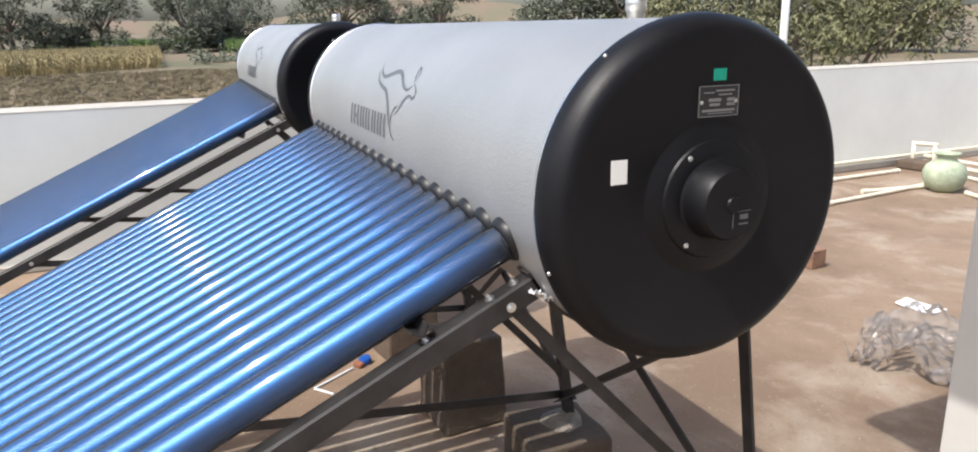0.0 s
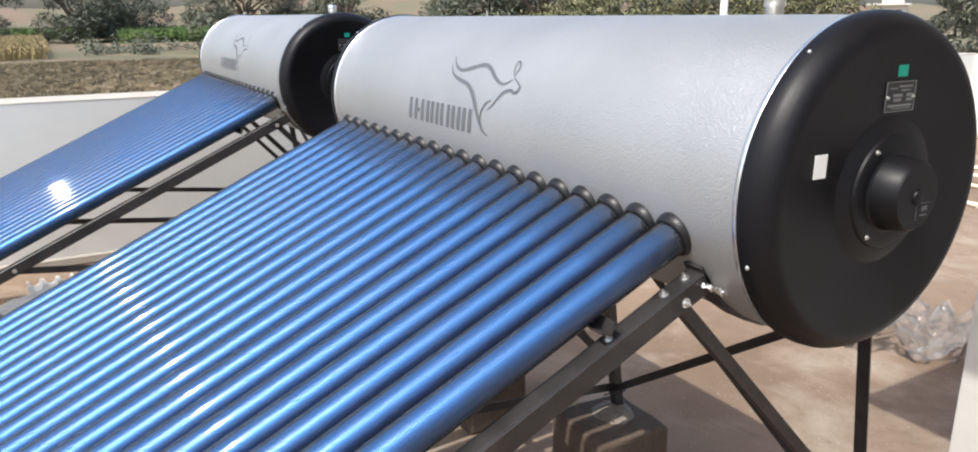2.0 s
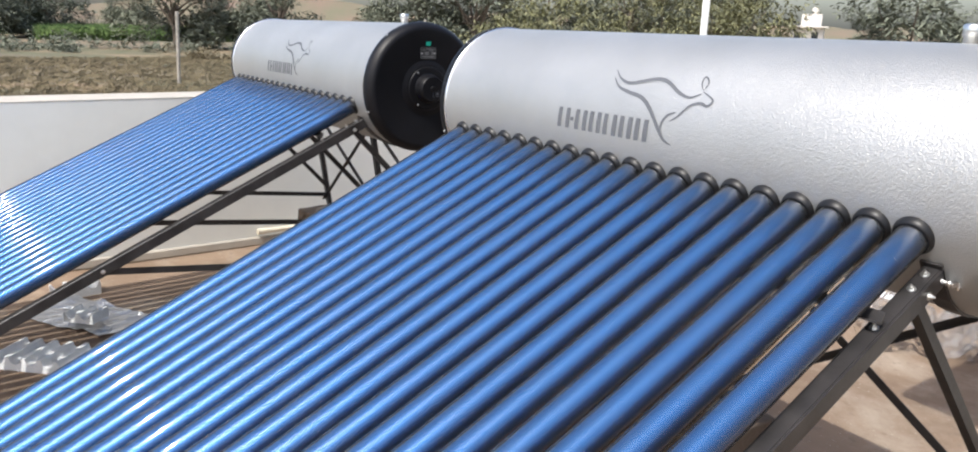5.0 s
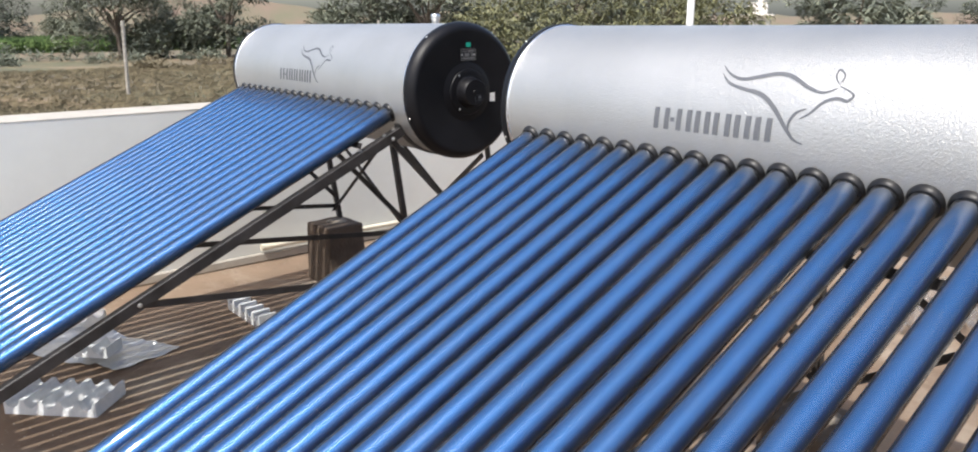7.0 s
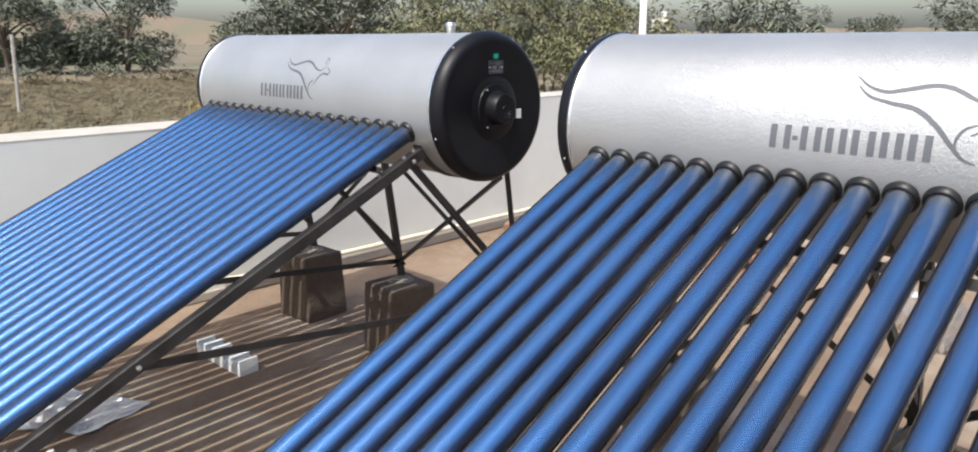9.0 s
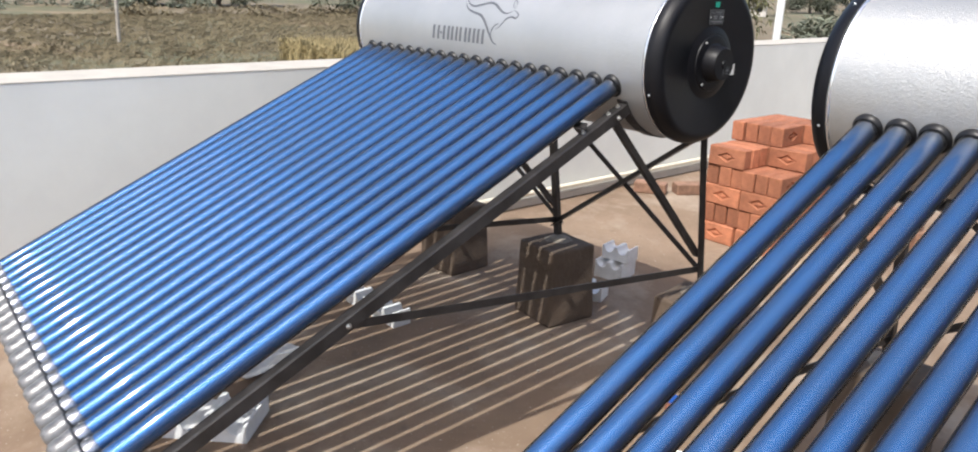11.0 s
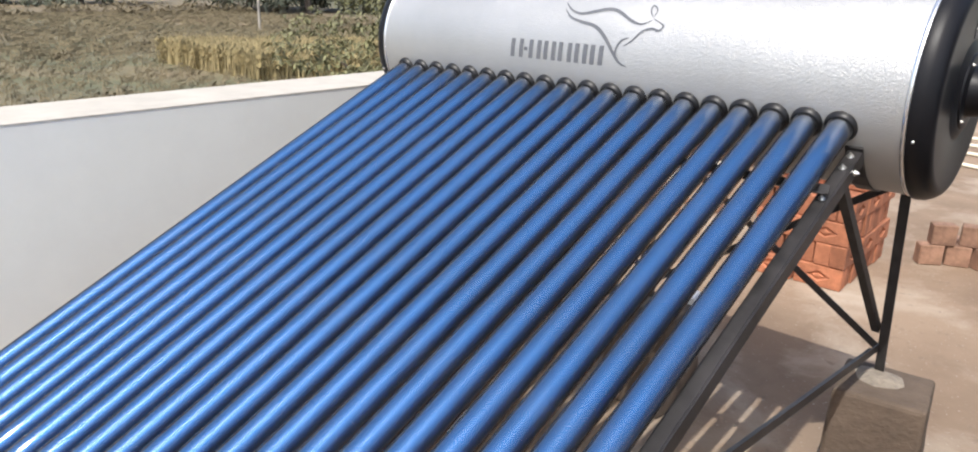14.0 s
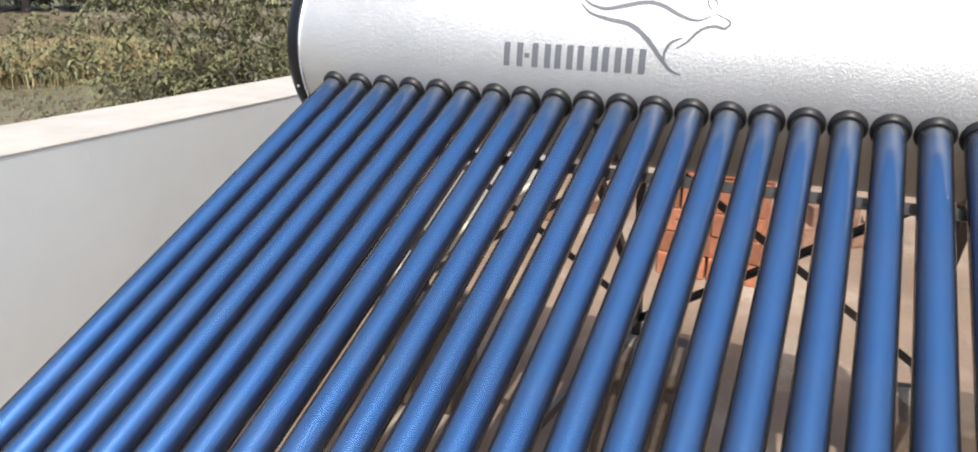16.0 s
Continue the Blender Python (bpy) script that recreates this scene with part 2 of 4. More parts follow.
M_SOIL = soil_material()
M_LEAF = mat("mango_leaf", (0.135, 0.132, 0.058), 0.6, island=0.4)
# far foliage: base colour paled and greyed to stand in for distance haze
M_LEAF_HAZED = mat("hazed_leaf", (0.15, 0.162, 0.12), 0.9, island=0.4, spec=0.2)
M_BARK = mat("bark", (0.14, 0.11, 0.085), 0.9, var=0.3, scale=4)
M_CORN = mat("dry_corn", (0.31, 0.25, 0.125), 0.85, island=0.4)
M_CROP = mat("green_crop", (0.10, 0.16, 0.045), 0.8, island=0.4)
M_SCRUB = mat("dry_scrub", (0.165, 0.135, 0.08), 0.9, island=0.3)
M_HOUSE = mat("pale_house", (0.62, 0.58, 0.53), 0.85, var=0.08, scale=0.6)
M_DARKGLASS = mat("dark_window", (0.03, 0.035, 0.04), 0.15)
M_STICK = mat("weathered_wood", (0.33, 0.30, 0.26), 0.85, var=0.25, scale=3)
M_HILL = mat("hazy_hill", (0.21, 0.155, 0.12), 1.0, color2=(0.15, 0.15, 0.10), scale=0.012, detail=8, spec=0.05)


# ---- builders ----
def finish(name, bm, material, smooth=False):
    me = bpy.data.meshes.new(name)
    bm.normal_update()
    bm.to_mesh(me)
    bm.free()
    me.materials.append(material)
    if smooth:
        for p in me.polygons:
            p.use_smooth = True
    return me


def part(name, bm, material, parent, label="", smooth=False, at=None):
    me = bm if isinstance(bm, bpy.types.Mesh) else finish(name, bm, material, smooth)
    ob = new(name, me)
    ob.parent = parent
    if at is not None:
        ob.matrix_basis = at
    if label:
        tagged(ob, label)
    return ob


def thing(name, label, category, group="", at=None, kind=""):
    ob = new(name)
    ob.empty_display_size = 0.1
    if at is not None:
        ob.matrix_basis = at
    return tagged(ob, label, category, group, kind)


def solid(name, bm, material, label, category="", kind="", group="", smooth=False, at=None):
    ob = new(name, finish(name, bm, material, smooth))
    if at is not None:
        ob.matrix_basis = at
    return tagged(ob, label, category, group, kind)


def box(bm, c, s, m=None, bev=0.0, seg=1):
    r = bmesh.ops.create_cube(bm, size=1.0)
    bmesh.ops.scale(bm, vec=s, verts=r["verts"])
    if bev:
        e = list({e for v in r["verts"] for e in v.link_edges})
        got = bmesh.ops.bevel(bm, geom=e, offset=bev, segments=seg, affect="EDGES", profile=0.5)
        vs = list({v for f in got["faces"] for v in f.verts} | {v for v in r["verts"] if v.is_valid})
        vs = [v for v in vs if v.is_valid]
    else:
        vs = r["verts"]
    if m is not None:
        bmesh.ops.transform(bm, matrix=m, verts=vs)
    bmesh.ops.translate(bm, vec=c, verts=vs)
    return bm


def frame_along(a, b):
    """Rotation whose z runs from a to b and whose y stays as high as it can."""
    z = (Vector(b) - Vector(a)).normalized()
    up = Vector((0, 0, 1)) if abs(z.z) < 0.95 else Vector((0, 1, 0))
    x = up.cross(z).normalized()
    y = z.cross(x)
    return Matrix((x, y, z)).transposed()


def angle_bar(a, b, w=0.03, t=0.004, flip=1, spin=0):
    """A rolled steel angle from a to b."""
    bm = bmesh.new()
    a, b = Vector(a), Vector(b)
    rot = frame_along(a, b) @ Matrix.Rotation(radians(spin), 3, "Z")
    n = (b - a).length
    pts = [(0, 0), (w * flip, 0), (w * flip, t), (t * flip, t), (t * flip, w), (0, w)]
    rings = []
    for z in (0, n):
        rings.append([bm.verts.new(a + rot @ Vector((p[0], p[1], z))) for p in pts])
    k = len(pts)
    for i in range(k):
        bm.faces.new((rings[0][i], rings[0][(i + 1) % k], rings[1][(i + 1) % k], rings[1][i]))
    bm.faces.new(rings[0][::-1])
    bm.faces.new(rings[1])
    bmesh.ops.recalc_face_normals(bm, faces=bm.faces)
    return bm


def pipe(bm, a, b, r, seg=12, caps=True):
    a, b = Vector(a), Vector(b)
    rot = frame_along(a, b).to_4x4()
    got = bmesh.ops.create_cone(bm, cap_ends=caps, segments=seg, radius1=r, radius2=r, depth=(b - a).length)
    bmesh.ops.transform(bm, matrix=Matrix.Translation((a + b) / 2) @ rot, verts=got["verts"])
    return bm


def lathe(profile, seg=48, m=None):
    """Turns rows of (radius, height) about z."""
    bm = bmesh.new()
    rings = []
    for r, h in profile:
        if r < 1e-5:
            rings.append([bm.verts.new((0, 0, h))])
        else:
            rings.append([bm.verts.new((r * math.cos(2 * math.pi * i / seg), r * math.sin(2 * math.pi * i / seg), h)) for i in range(seg)])
    for p, q in zip(rings, rings[1:]):
        for i in range(seg):
            j = (i + 1) % seg
            f = [p[i % len(p)], p[j % len(p)], q[j % len(q)], q[i % len(q)]]
            f = list(dict.fromkeys(f))
            if len(f) > 2:
                bm.faces.new(f)
    bmesh.ops.recalc_face_normals(bm, faces=bm.faces)
    if m is not None:
        bmesh.ops.transform(bm, matrix=m, verts=bm.verts)
    return bm


def bolt_mesh():
    bm = bmesh.new()
    bmesh.ops.create_cone(bm, cap_ends=True, segments=16, radius1=0.010, radius2=0.010, depth=0.002, matrix=Matrix.Translation((0, 0, 0.001)))
    bmesh.ops.create_cone(bm, cap_ends=True, segments=6, radius1=0.0068, radius2=0.0064, depth=0.006, matrix=Matrix.Translation((0, 0, 0.005)))
    bmesh.ops.create_cone(bm, cap_ends=True, segments=10, radius1=0.0036, radius2=0.003, depth=0.005, matrix=Matrix.Translation((0, 0, 0.0105)))
    bmesh.ops.scale(bm, vec=(0.78, 0.78, 0.78), verts=bm.verts)
    return finish("bolt", bm, M_CHROME)


BOLT = bolt_mesh()
TO_X = Matrix.Rotation(radians(90), 4, "Y")

# ---- solar water heater ----
PITCH, N_TUBES = 0.075, 20
YC, ZC, R_TANK = 0.256, 1.196, 0.250
TILT = radians(25)
DOWN = Vector((0, -math.cos(TILT), -math.sin(TILT)))
NORM = Vector((0, -math.sin(TILT), math.cos(TILT)))
ROOT = Vector((0, YC, ZC)) + DOWN * 0.246 + NORM * 0.030
X_R, X_L = 0.160, -1.555


def on_tank(x, v, lift):
    """A place on the tank's front: x along it, v up round it from its foremost line."""
    a = v / R_TANK
    r = R_TANK + lift
    return Vector((x, YC - r * math.cos(a), ZC + r * math.sin(a)))


def stroke(path, widths, closed=False):
    """A printed stroke that lies on the tank's curve."""
    bm = bmesh.new()
    pts = [Vector(p) for p in path]
    fine = []
    for i in range(len(pts) - 1):
        p0, p1, p2, p3 = pts[max(i - 1, 0)], pts[i], pts[i + 1], pts[min(i + 2, len(pts) - 1)]
        for s in range(6):
            t = s / 6
            fine.append(0.5 * ((2 * p1) + (p2 - p0) * t + (2 * p0 - 5 * p1 + 4 * p2 - p3) * t * t + (3 * p1 - p0 - 3 * p2 + p3) * t ** 3))
    fine.append(pts[-1])
    prev = None
    for i, p in enumerate(fine):
        d = (fine[min(i + 1, len(fine) - 1)] - fine[max(i - 1, 0)]).normalized()
        n = Vector((-d.y, d.x))
        u = i / (len(fine) - 1)
        w = widths[0] + (widths[1] - widths[0]) * math.sin(math.pi * u) ** 0.8
        q = [bm.verts.new(on_tank(*(p + n * w / 2), 0.0012)), bm.verts.new(on_tank(*(p - n * w / 2), 0.0012))]
        if prev:
            bm.faces.new((prev[0], q[0], q[1], prev[1]))
        prev = q
    return bm


def end_cap(parent, side, detailed):
    """Black moulded cap; side +1 faces +x."""
    prof = [(0.2500, -0.026), (0.2565, -0.026), (0.2570, -0.022), (0.2550, -0.006), (0.2520, 0.0), (0.2475, 0.0080), (0.2410, 0.0160), (0.2340, 0.0205), (0.2230, 0.0220), (0.2160, 0.0200),
            (0.1180, 0.0200), (0.1120, 0.0180), (0.1080, 0.0185), (0.0940, 0.0260), (0.0860, 0.0265), (0.0840, 0.0300), (0.0800, 0.0315), (0.0600, 0.0315), (0.0565, 0.0340), (0.0510, 0.0660), (0.0475, 0.0705), (0.0120, 0.0705), (0.0105, 0.0735), (0.0, 0.0745)]
    if side < 0:
        prof = prof[:10] + [(0.1, 0.020), (0.0, 0.020)]
    m = Matrix.Translation((X_R if side > 0 else X_L, YC, ZC)) @ (TO_X if side > 0 else Matrix.Rotation(radians(-90), 4, "Y"))
    cap = part("end_cap", lathe(prof, 96, m), M_CAP, parent, "matt black moulded plastic end cap", smooth=True)
    cap.data.set_sharp_from_angle(angle=radians(35))
    for k in range(5):
        a = radians(38 + 72 * k)
        bm = bmesh.new()
        bmesh.ops.create_uvsphere(bm, u_segments=10, v_segments=6, radius=0.0036, matrix=Matrix.Translation(((X_R - 0.012) if side > 0 else (X_L + 0.012), YC - 0.2560 * math.sin(a), ZC + 0.2560 * math.cos(a))))
        part("rivet", bm, M_CHROME, cap, "small shiny rivet", smooth=True)
    if side > 0:
        for dz in (0.062, -0.062):
            part("screw", BOLT, M_CHROME, cap, at=Matrix.Translation((X_R + 0.031, YC - 0.046, ZC + dz)) @ TO_X @ Matrix.Scale(0.5, 4))
        face = X_R + 0.0203
        bm = box(bmesh.new(), (face, 0.261, 1.333), (0.0016, 0.069, 0.043))
        plate = part("nameplate", bm, M_PLATE, cap, "small black etched metal rating plate")
        bm = bmesh.new()
        fx = face + 0.0016
        for dy, dz, w, h in ((0, 0.0262, 0.078, 0.0012), (0, -0.0262, 0.078, 0.0012), (0.0384, 0, 0.0012, 0.053), (-0.0384, 0, 0.0012, 0.053), (0.012, 0.018, 0.036, 0.003), (-0.02, 0.015, 0.02, 0.002),
                             (0.012, 0.011, 0.026, 0.0025), (-0.008, 0.002, 0.024, 0.0055), (0.024, 0.002, 0.016, 0.0055), (-0.008, -0.006, 0.02, 0.005), (0.024, -0.006, 0.016, 0.005), (0, -0.016, 0.064, 0.004), (0.004, -0.021, 0.05, 0.0015)):
            box(bm, (fx, 0.261 + dy * 0.87, 1.333 + dz * 0.79), (0.0006, w * 0.87, h * 0.79))
        part("etched_print", bm, M_ETCH, plate, "pale etched frame and unreadable bars")
        for dy in (-0.033, 0.034):
            part("plate_screw", BOLT, M_CHROME, plate, at=Matrix.Translation((fx - 0.001, 0.261 + dy * 0.87, 1.332)) @ TO_X @ Matrix.Scale(0.35, 4))
        part("green_sticker", box(bmesh.new(), (face, 0.262, 1.369), (0.0012, 0.021, 0.016)), M_GREEN, cap, "small green paper sticker")
        part("white_label", box(bmesh.new(), (face, 0.103 if detailed else 0.375, 1.247 if detailed else 1.17), (0.0014, 0.025, 0.033)), M_WHITE, cap, "small plain white paper label")
        bm = bmesh.new()
        for dy, dz, w, h in ((0, 0.012, 0.03, 0.001), (-0.0145, 0, 0.001, 0.024), (0.004, 0.004, 0.014, 0.007), (0.004, -0.006, 0.016, 0.002)):
            box(bm, (X_R + 0.0707, YC + 0.015 + dy, ZC - 0.022 + dz), (0.0006, w, h))
        part("hub_print", bm, M_PRINT, cap, "faint grey warning print")
    return cap


def water_heater(at, group, detailed):
    unit = thing("solar_water_heater", "solar water heater with silver tank and blue glass tubes" if detailed else "solar water heater beside the parapet, silver tank and blue tubes", "water heater", group, at)
    # tank
    prof = [(0.0, X_L), (R_TANK, X_L), (R_TANK, X_L + 0.02)]
    k = 24
    prof += [(R_TANK, X_L + 0.02 + (X_R - X_L - 0.04) * i / k) for i in range(1, k)] + [(R_TANK, X_R - 0.02), (R_TANK, X_R), (0.0, X_R)]
    tank = part("tank", lathe(prof, 128, Matrix.Translation((0, YC, ZC)) @ TO_X), M_TANK, unit, "silver embossed aluminium tank jacket", smooth=True)
    tank.data.set_sharp_from_angle(angle=radians(40))
    for x0 in (X_R - 0.032, X_L + 0.03):
        ring = [(R_TANK - 0.001, -0.006), (R_TANK + 0.003, -0.005), (R_TANK + 0.004, 0.0), (R_TANK + 0.003, 0.005), (R_TANK - 0.001, 0.006)]
        part("trim_ring", lathe(ring, 96, Matrix.Translation((x0, YC, ZC)) @ TO_X), M_RIM, tank, "bright rolled edge of the jacket", smooth=True)
    # printed mark: seven plain blocks and loose strokes
    lx = -0.952
    for w, gap in ((0.046, 0.004), (0.012, 0.006), (0.044, 0.010), (0.042, 0.010), (0.046, 0.010), (0.042, 0.010), (0.042, 0.0)):
        lo, hi = (0.022, 0.032) if w < 0.02 else (0.002, 0.054)
        t = 0.0145
        bm = bmesh.new()
        for a, b in ([(0, w)] if w < 0.02 else [(0, t), (w - t, w)]):
            n = 5
            grid = [[bm.verts.new(on_tank(lx + x, lo + (hi - lo) * j / n, 0.0010)) for j in range(n + 1)] for x in (a, b)]
            for j in range(n):
                bm.faces.new((grid[0][j], grid[1][j], grid[1][j + 1], grid[0][j + 1]))
        part("printed_bar", bm, M_PRINT, tank, "plain dark grey printed block")
        lx += w + gap
    strokes = [
        ([(-0.796, 0.172), (-0.768, 0.149), (-0.732, 0.138), (-0.695, 0.145), (-0.648, 0.156), (-0.612, 0.150), (-0.568, 0.127), (-0.533, 0.118), (-0.504, 0.130)], (0.001, 0.010)),
        ([(-0.789, 0.150), (-0.761, 0.126), (-0.719, 0.114), (-0.672, 0.104), (-0.633, 0.077), (-0.593, 0.032), (-0.574, 0.013), (-0.551, 0.005)], (0.001, 0.010)),
        ([(-0.557, 0.080), (-0.579, 0.070), (-0.591, 0.047), (-0.588, 0.023)], (0.001, 0.006)),
        ([(-0.569, 0.058), (-0.549, 0.071), (-0.524, 0.098), (-0.498, 0.107), (-0.477, 0.103), (-0.469, 0.118), (-0.503, 0.135)], (0.001, 0.007)),
        ([(-0.505, 0.138), (-0.518, 0.156), (-0.517, 0.173), (-0.501, 0.160), (-0.503, 0.138)], (0.001, 0.004)),
    ]
    for path, widths in strokes:
        part("printed_swoosh", stroke(path, widths), M_PRINT, tank, "dark grey printed swoosh")
    end_cap(unit, 1, detailed)
    end_cap(unit, -1, detailed)
    # vent on top
    bm = lathe([(0.0, -0.02), (0.016, -0.02), (0.015, 0.034), (0.018, 0.035), (0.018, 0.056), (0.013, 0.059), (0.0, 0.059)], 20, Matrix.Translation((-0.085, 0.30, ZC + 0.228)))
    part("air_vent", bm, M_CHROME, unit, "short galvanised air vent pipe", smooth=True)
    # tubes
    rot = frame_along((0, 0, 0), DOWN).to_4x4()
    inner = [(0.0, -0.01), (0.0248, -0.01)] + [(0.0248, 1.706 * k / 12) for k in range(1, 13)] + [(0.0205, 1.721), (0.010, 1.728), (0.0, 1.730)]
    m_in = finish("evacuated_tube", lathe(inner, 32), M_BLUE, True)
    outer = [(0.029, 0.0), (0.029, 1.716), (0.027, 1.734), (0.020, 1.746), (0.010, 1.752), (0.0, 1.754)]
    m_out = finish("glass_sleeve", lathe(outer, 32), M_GLASS, True)
    collar = [(0.0285, -0.014), (0.038, -0.014), (0.0378, -0.002), (0.0362, 0.005), (0.033, 0.0095), (0.0305, 0.0115), (0.0291, 0.010)]
    m_col = finish("dust_ring", lathe(collar, 28), M_RUBBER, True)
    tip = [(0.0249, 1.688), (0.0276, 1.694), (0.0280, 1.712), (0.0245, 1.728), (0.012, 1.738), (0.0, 1.740)]
    m_tip = finish("silver_tip", lathe(tip, 20), M_MIRROR, True)
    cup = [(0.0300, 1.722), (0.0322, 1.718), (0.0330, 1.724), (0.0328, 1.742), (0.0314, 1.748), (0.0324, 1.754), (0.0310, 1.772), (0.024, 1.782), (0.0, 1.785)]
    m_cup = finish("end_cup", lathe(cup, 20), M_CUP, True)
    for i in range(N_TUBES):
        at_tube = Matrix.Translation(ROOT + Vector((-i * PITCH, 0, 0))) @ rot
        tube = part("evacuated_tube", m_in, M_BLUE, unit, "blue coated glass vacuum tube", at=at_tube)
        part("glass_sleeve", m_out, M_GLASS, tube)
        part("silver_tip", m_tip, M_MIRROR, tube, "mirror-bright silvered tube end")
        part("end_cup", m_cup, M_CUP, tube, "shiny grey tube end cup")
        part("dust_ring", m_col, M_RUBBER, unit, "black rubber dust ring", at=at_tube)
    # stand
    def rail_at(x, s, drop):
        return Vector((x, ROOT.y, ROOT.z)) + DOWN * s - NORM * drop

    xs = (0.042, -0.71, -1.462)
    for n, x in enumerate(xs):
        bm = bmesh.new()
        turn = Matrix((Vector((1, 0, 0)), DOWN, NORM)).transposed().to_4x4()
        box(bm, rail_at(x + 0.006, 0.850, 0.072), (0.004, 1.84, 0.036), turn, 0.001)
        box(bm, rail_at(x - 0.0105, 0.850, 0.055), (0.029, 1.84, 0.004), turn, 0.001)
        rail = part("side_rail", bm, M_FRAME, unit, "long black sloping steel rail")
        for q in (0.03, 0.075, 0.19, 1.10):
            p = rail_at(x - 0.010, q, 0.053) if q < 1 else rail_at(x + 0.008, q, 0.073)
            part("bolt", BOLT, M_CHROME, rail, "shiny zinc bolt", at=Matrix.Translation(p) @ (turn if q < 1 else TO_X))
        part("bolt", BOLT, M_CHROME, rail, "shiny zinc bolt", at=Matrix.Translation(rail_at(x + 0.008, 0.055, 0.076)) @ TO_X)
        foot = Vector((x + 0.010, 0.520, 0.340))
        head = Vector((x + 0.004, 0.428, 1.04))
        post = part("rear_post", angle_bar(foot, head, 0.026, 0.003, flip=1 if n == 0 else -1), M_FRAME, unit, "black steel angle post")
        part("saddle_bracket", angle_bar(head + Vector((0.01, -0.02, -0.05)), head + Vector((-0.04, -0.02, -0.05)), 0.03, 0.005), M_FRAME, post)
        # brace from rail head to post foot, and tie from rail to post
        part("side_brace", angle_bar(rail_at(x - 0.02, 0.06, 0.085), foot + Vector((-0.004, -0.015, 0.125)), 0.021, 0.003), M_FRAME, unit, "thin black steel brace")
        part("tie_bar", angle_bar(rail_at(x - 0.006, 1.10, 0.092), foot + Vector((0.002, -0.008, 0.066)), 0.024, 0.003), M_FRAME, unit, "long black steel tie")
        if n < 2:
            x2 = xs[n + 1]
            part("cross_brace", angle_bar(head + Vector((-0.004, 0.012, -0.13)), (x2 - 0.008, 0.508, 0.385), 0.021, 0.003), M_FRAME, unit, "thin black steel cross brace")
            part("cross_brace", angle_bar((x2 - 0.008, 0.440, 0.95), foot + Vector((0, 0.012, 0.05)), 0.021, 0.003), M_FRAME, unit, "thin black steel cross brace")
        # front leg
        f = rail_at(x - 0.01, 1.66, 0.075)
        part("front_leg", angle_bar((f.x, f.y, 0.0), f, 0.035, 0.004), M_FRAME, unit, "short black steel front leg")
        # head bracket round the tank's underside
        bm = bmesh.new()
        prev = None
        for k in range(9):
            an = radians(-28 - k * 11)
            q = [bm.verts.new((x + dx, YC - (R_TANK + dr) * math.cos(an), ZC + (R_TANK + dr) * math.sin(an))) for dx, dr in ((-0.03, 0.001), (0.008, 0.001), (0.008, 0.006), (-0.03, 0.006))]
            if prev:
                for j in range(4):
                    bm.faces.new((prev[j], prev[(j + 1) % 4], q[(j + 1) % 4], q[j]))
            else:
                bm.faces.new(q)
            prev = q
        bm.faces.new(prev[::-1])
        bmesh.ops.recalc_face_normals(bm, faces=bm.faces)
        part("tank_saddle", bm, M_FRAME, unit, "curved black saddle under the tank")
    for s, drop in ((0.19, 0.042), (1.775, 0.042)):
        part("cross_bar", angle_bar(rail_at(0.045, s, drop), rail_at(-1.475, s, drop), 0.022, 0.003, spin=20), M_FRAME, unit, "black steel cross bar under the tubes")
    if detailed:
        bm = bmesh.new()
        bmesh.ops.create_grid(bm, x_segments=10, y_segments=10, size=0.5)
        for v in bm.verts:
            q = Vector((v.co.x * 5, v.co.y * 5, 2.0))
            v.co = Vector((0.064 + v.co.x * 0.026, 0.045 + v.co.y * 0.030, 1.045 - v.co.y * 0.012 + 0.010 * noise.noise(q * 2.2)))
        part("torn_foil", bm, M_FOIL, unit, "torn scrap of silver foil under the tank")
    bm = box(bmesh.new(), rail_at(-0.712, 1.755, 0.044), (1.56, 0.060, 0.012), Matrix.Rotation(TILT, 4, "X"), 0.004)
    part("tube_rack", bm, M_MIRROR, unit, "bright steel rack holding the tube ends")
    return unit


UNIT_A = Matrix.Identity(4)
UNIT_B = pose(-2.208, -0.0246, 0.010, 0, 0, -0.16)
water_heater(UNIT_A, "solar water heaters", True)
water_heater(UNIT_B, "solar water heaters", False)

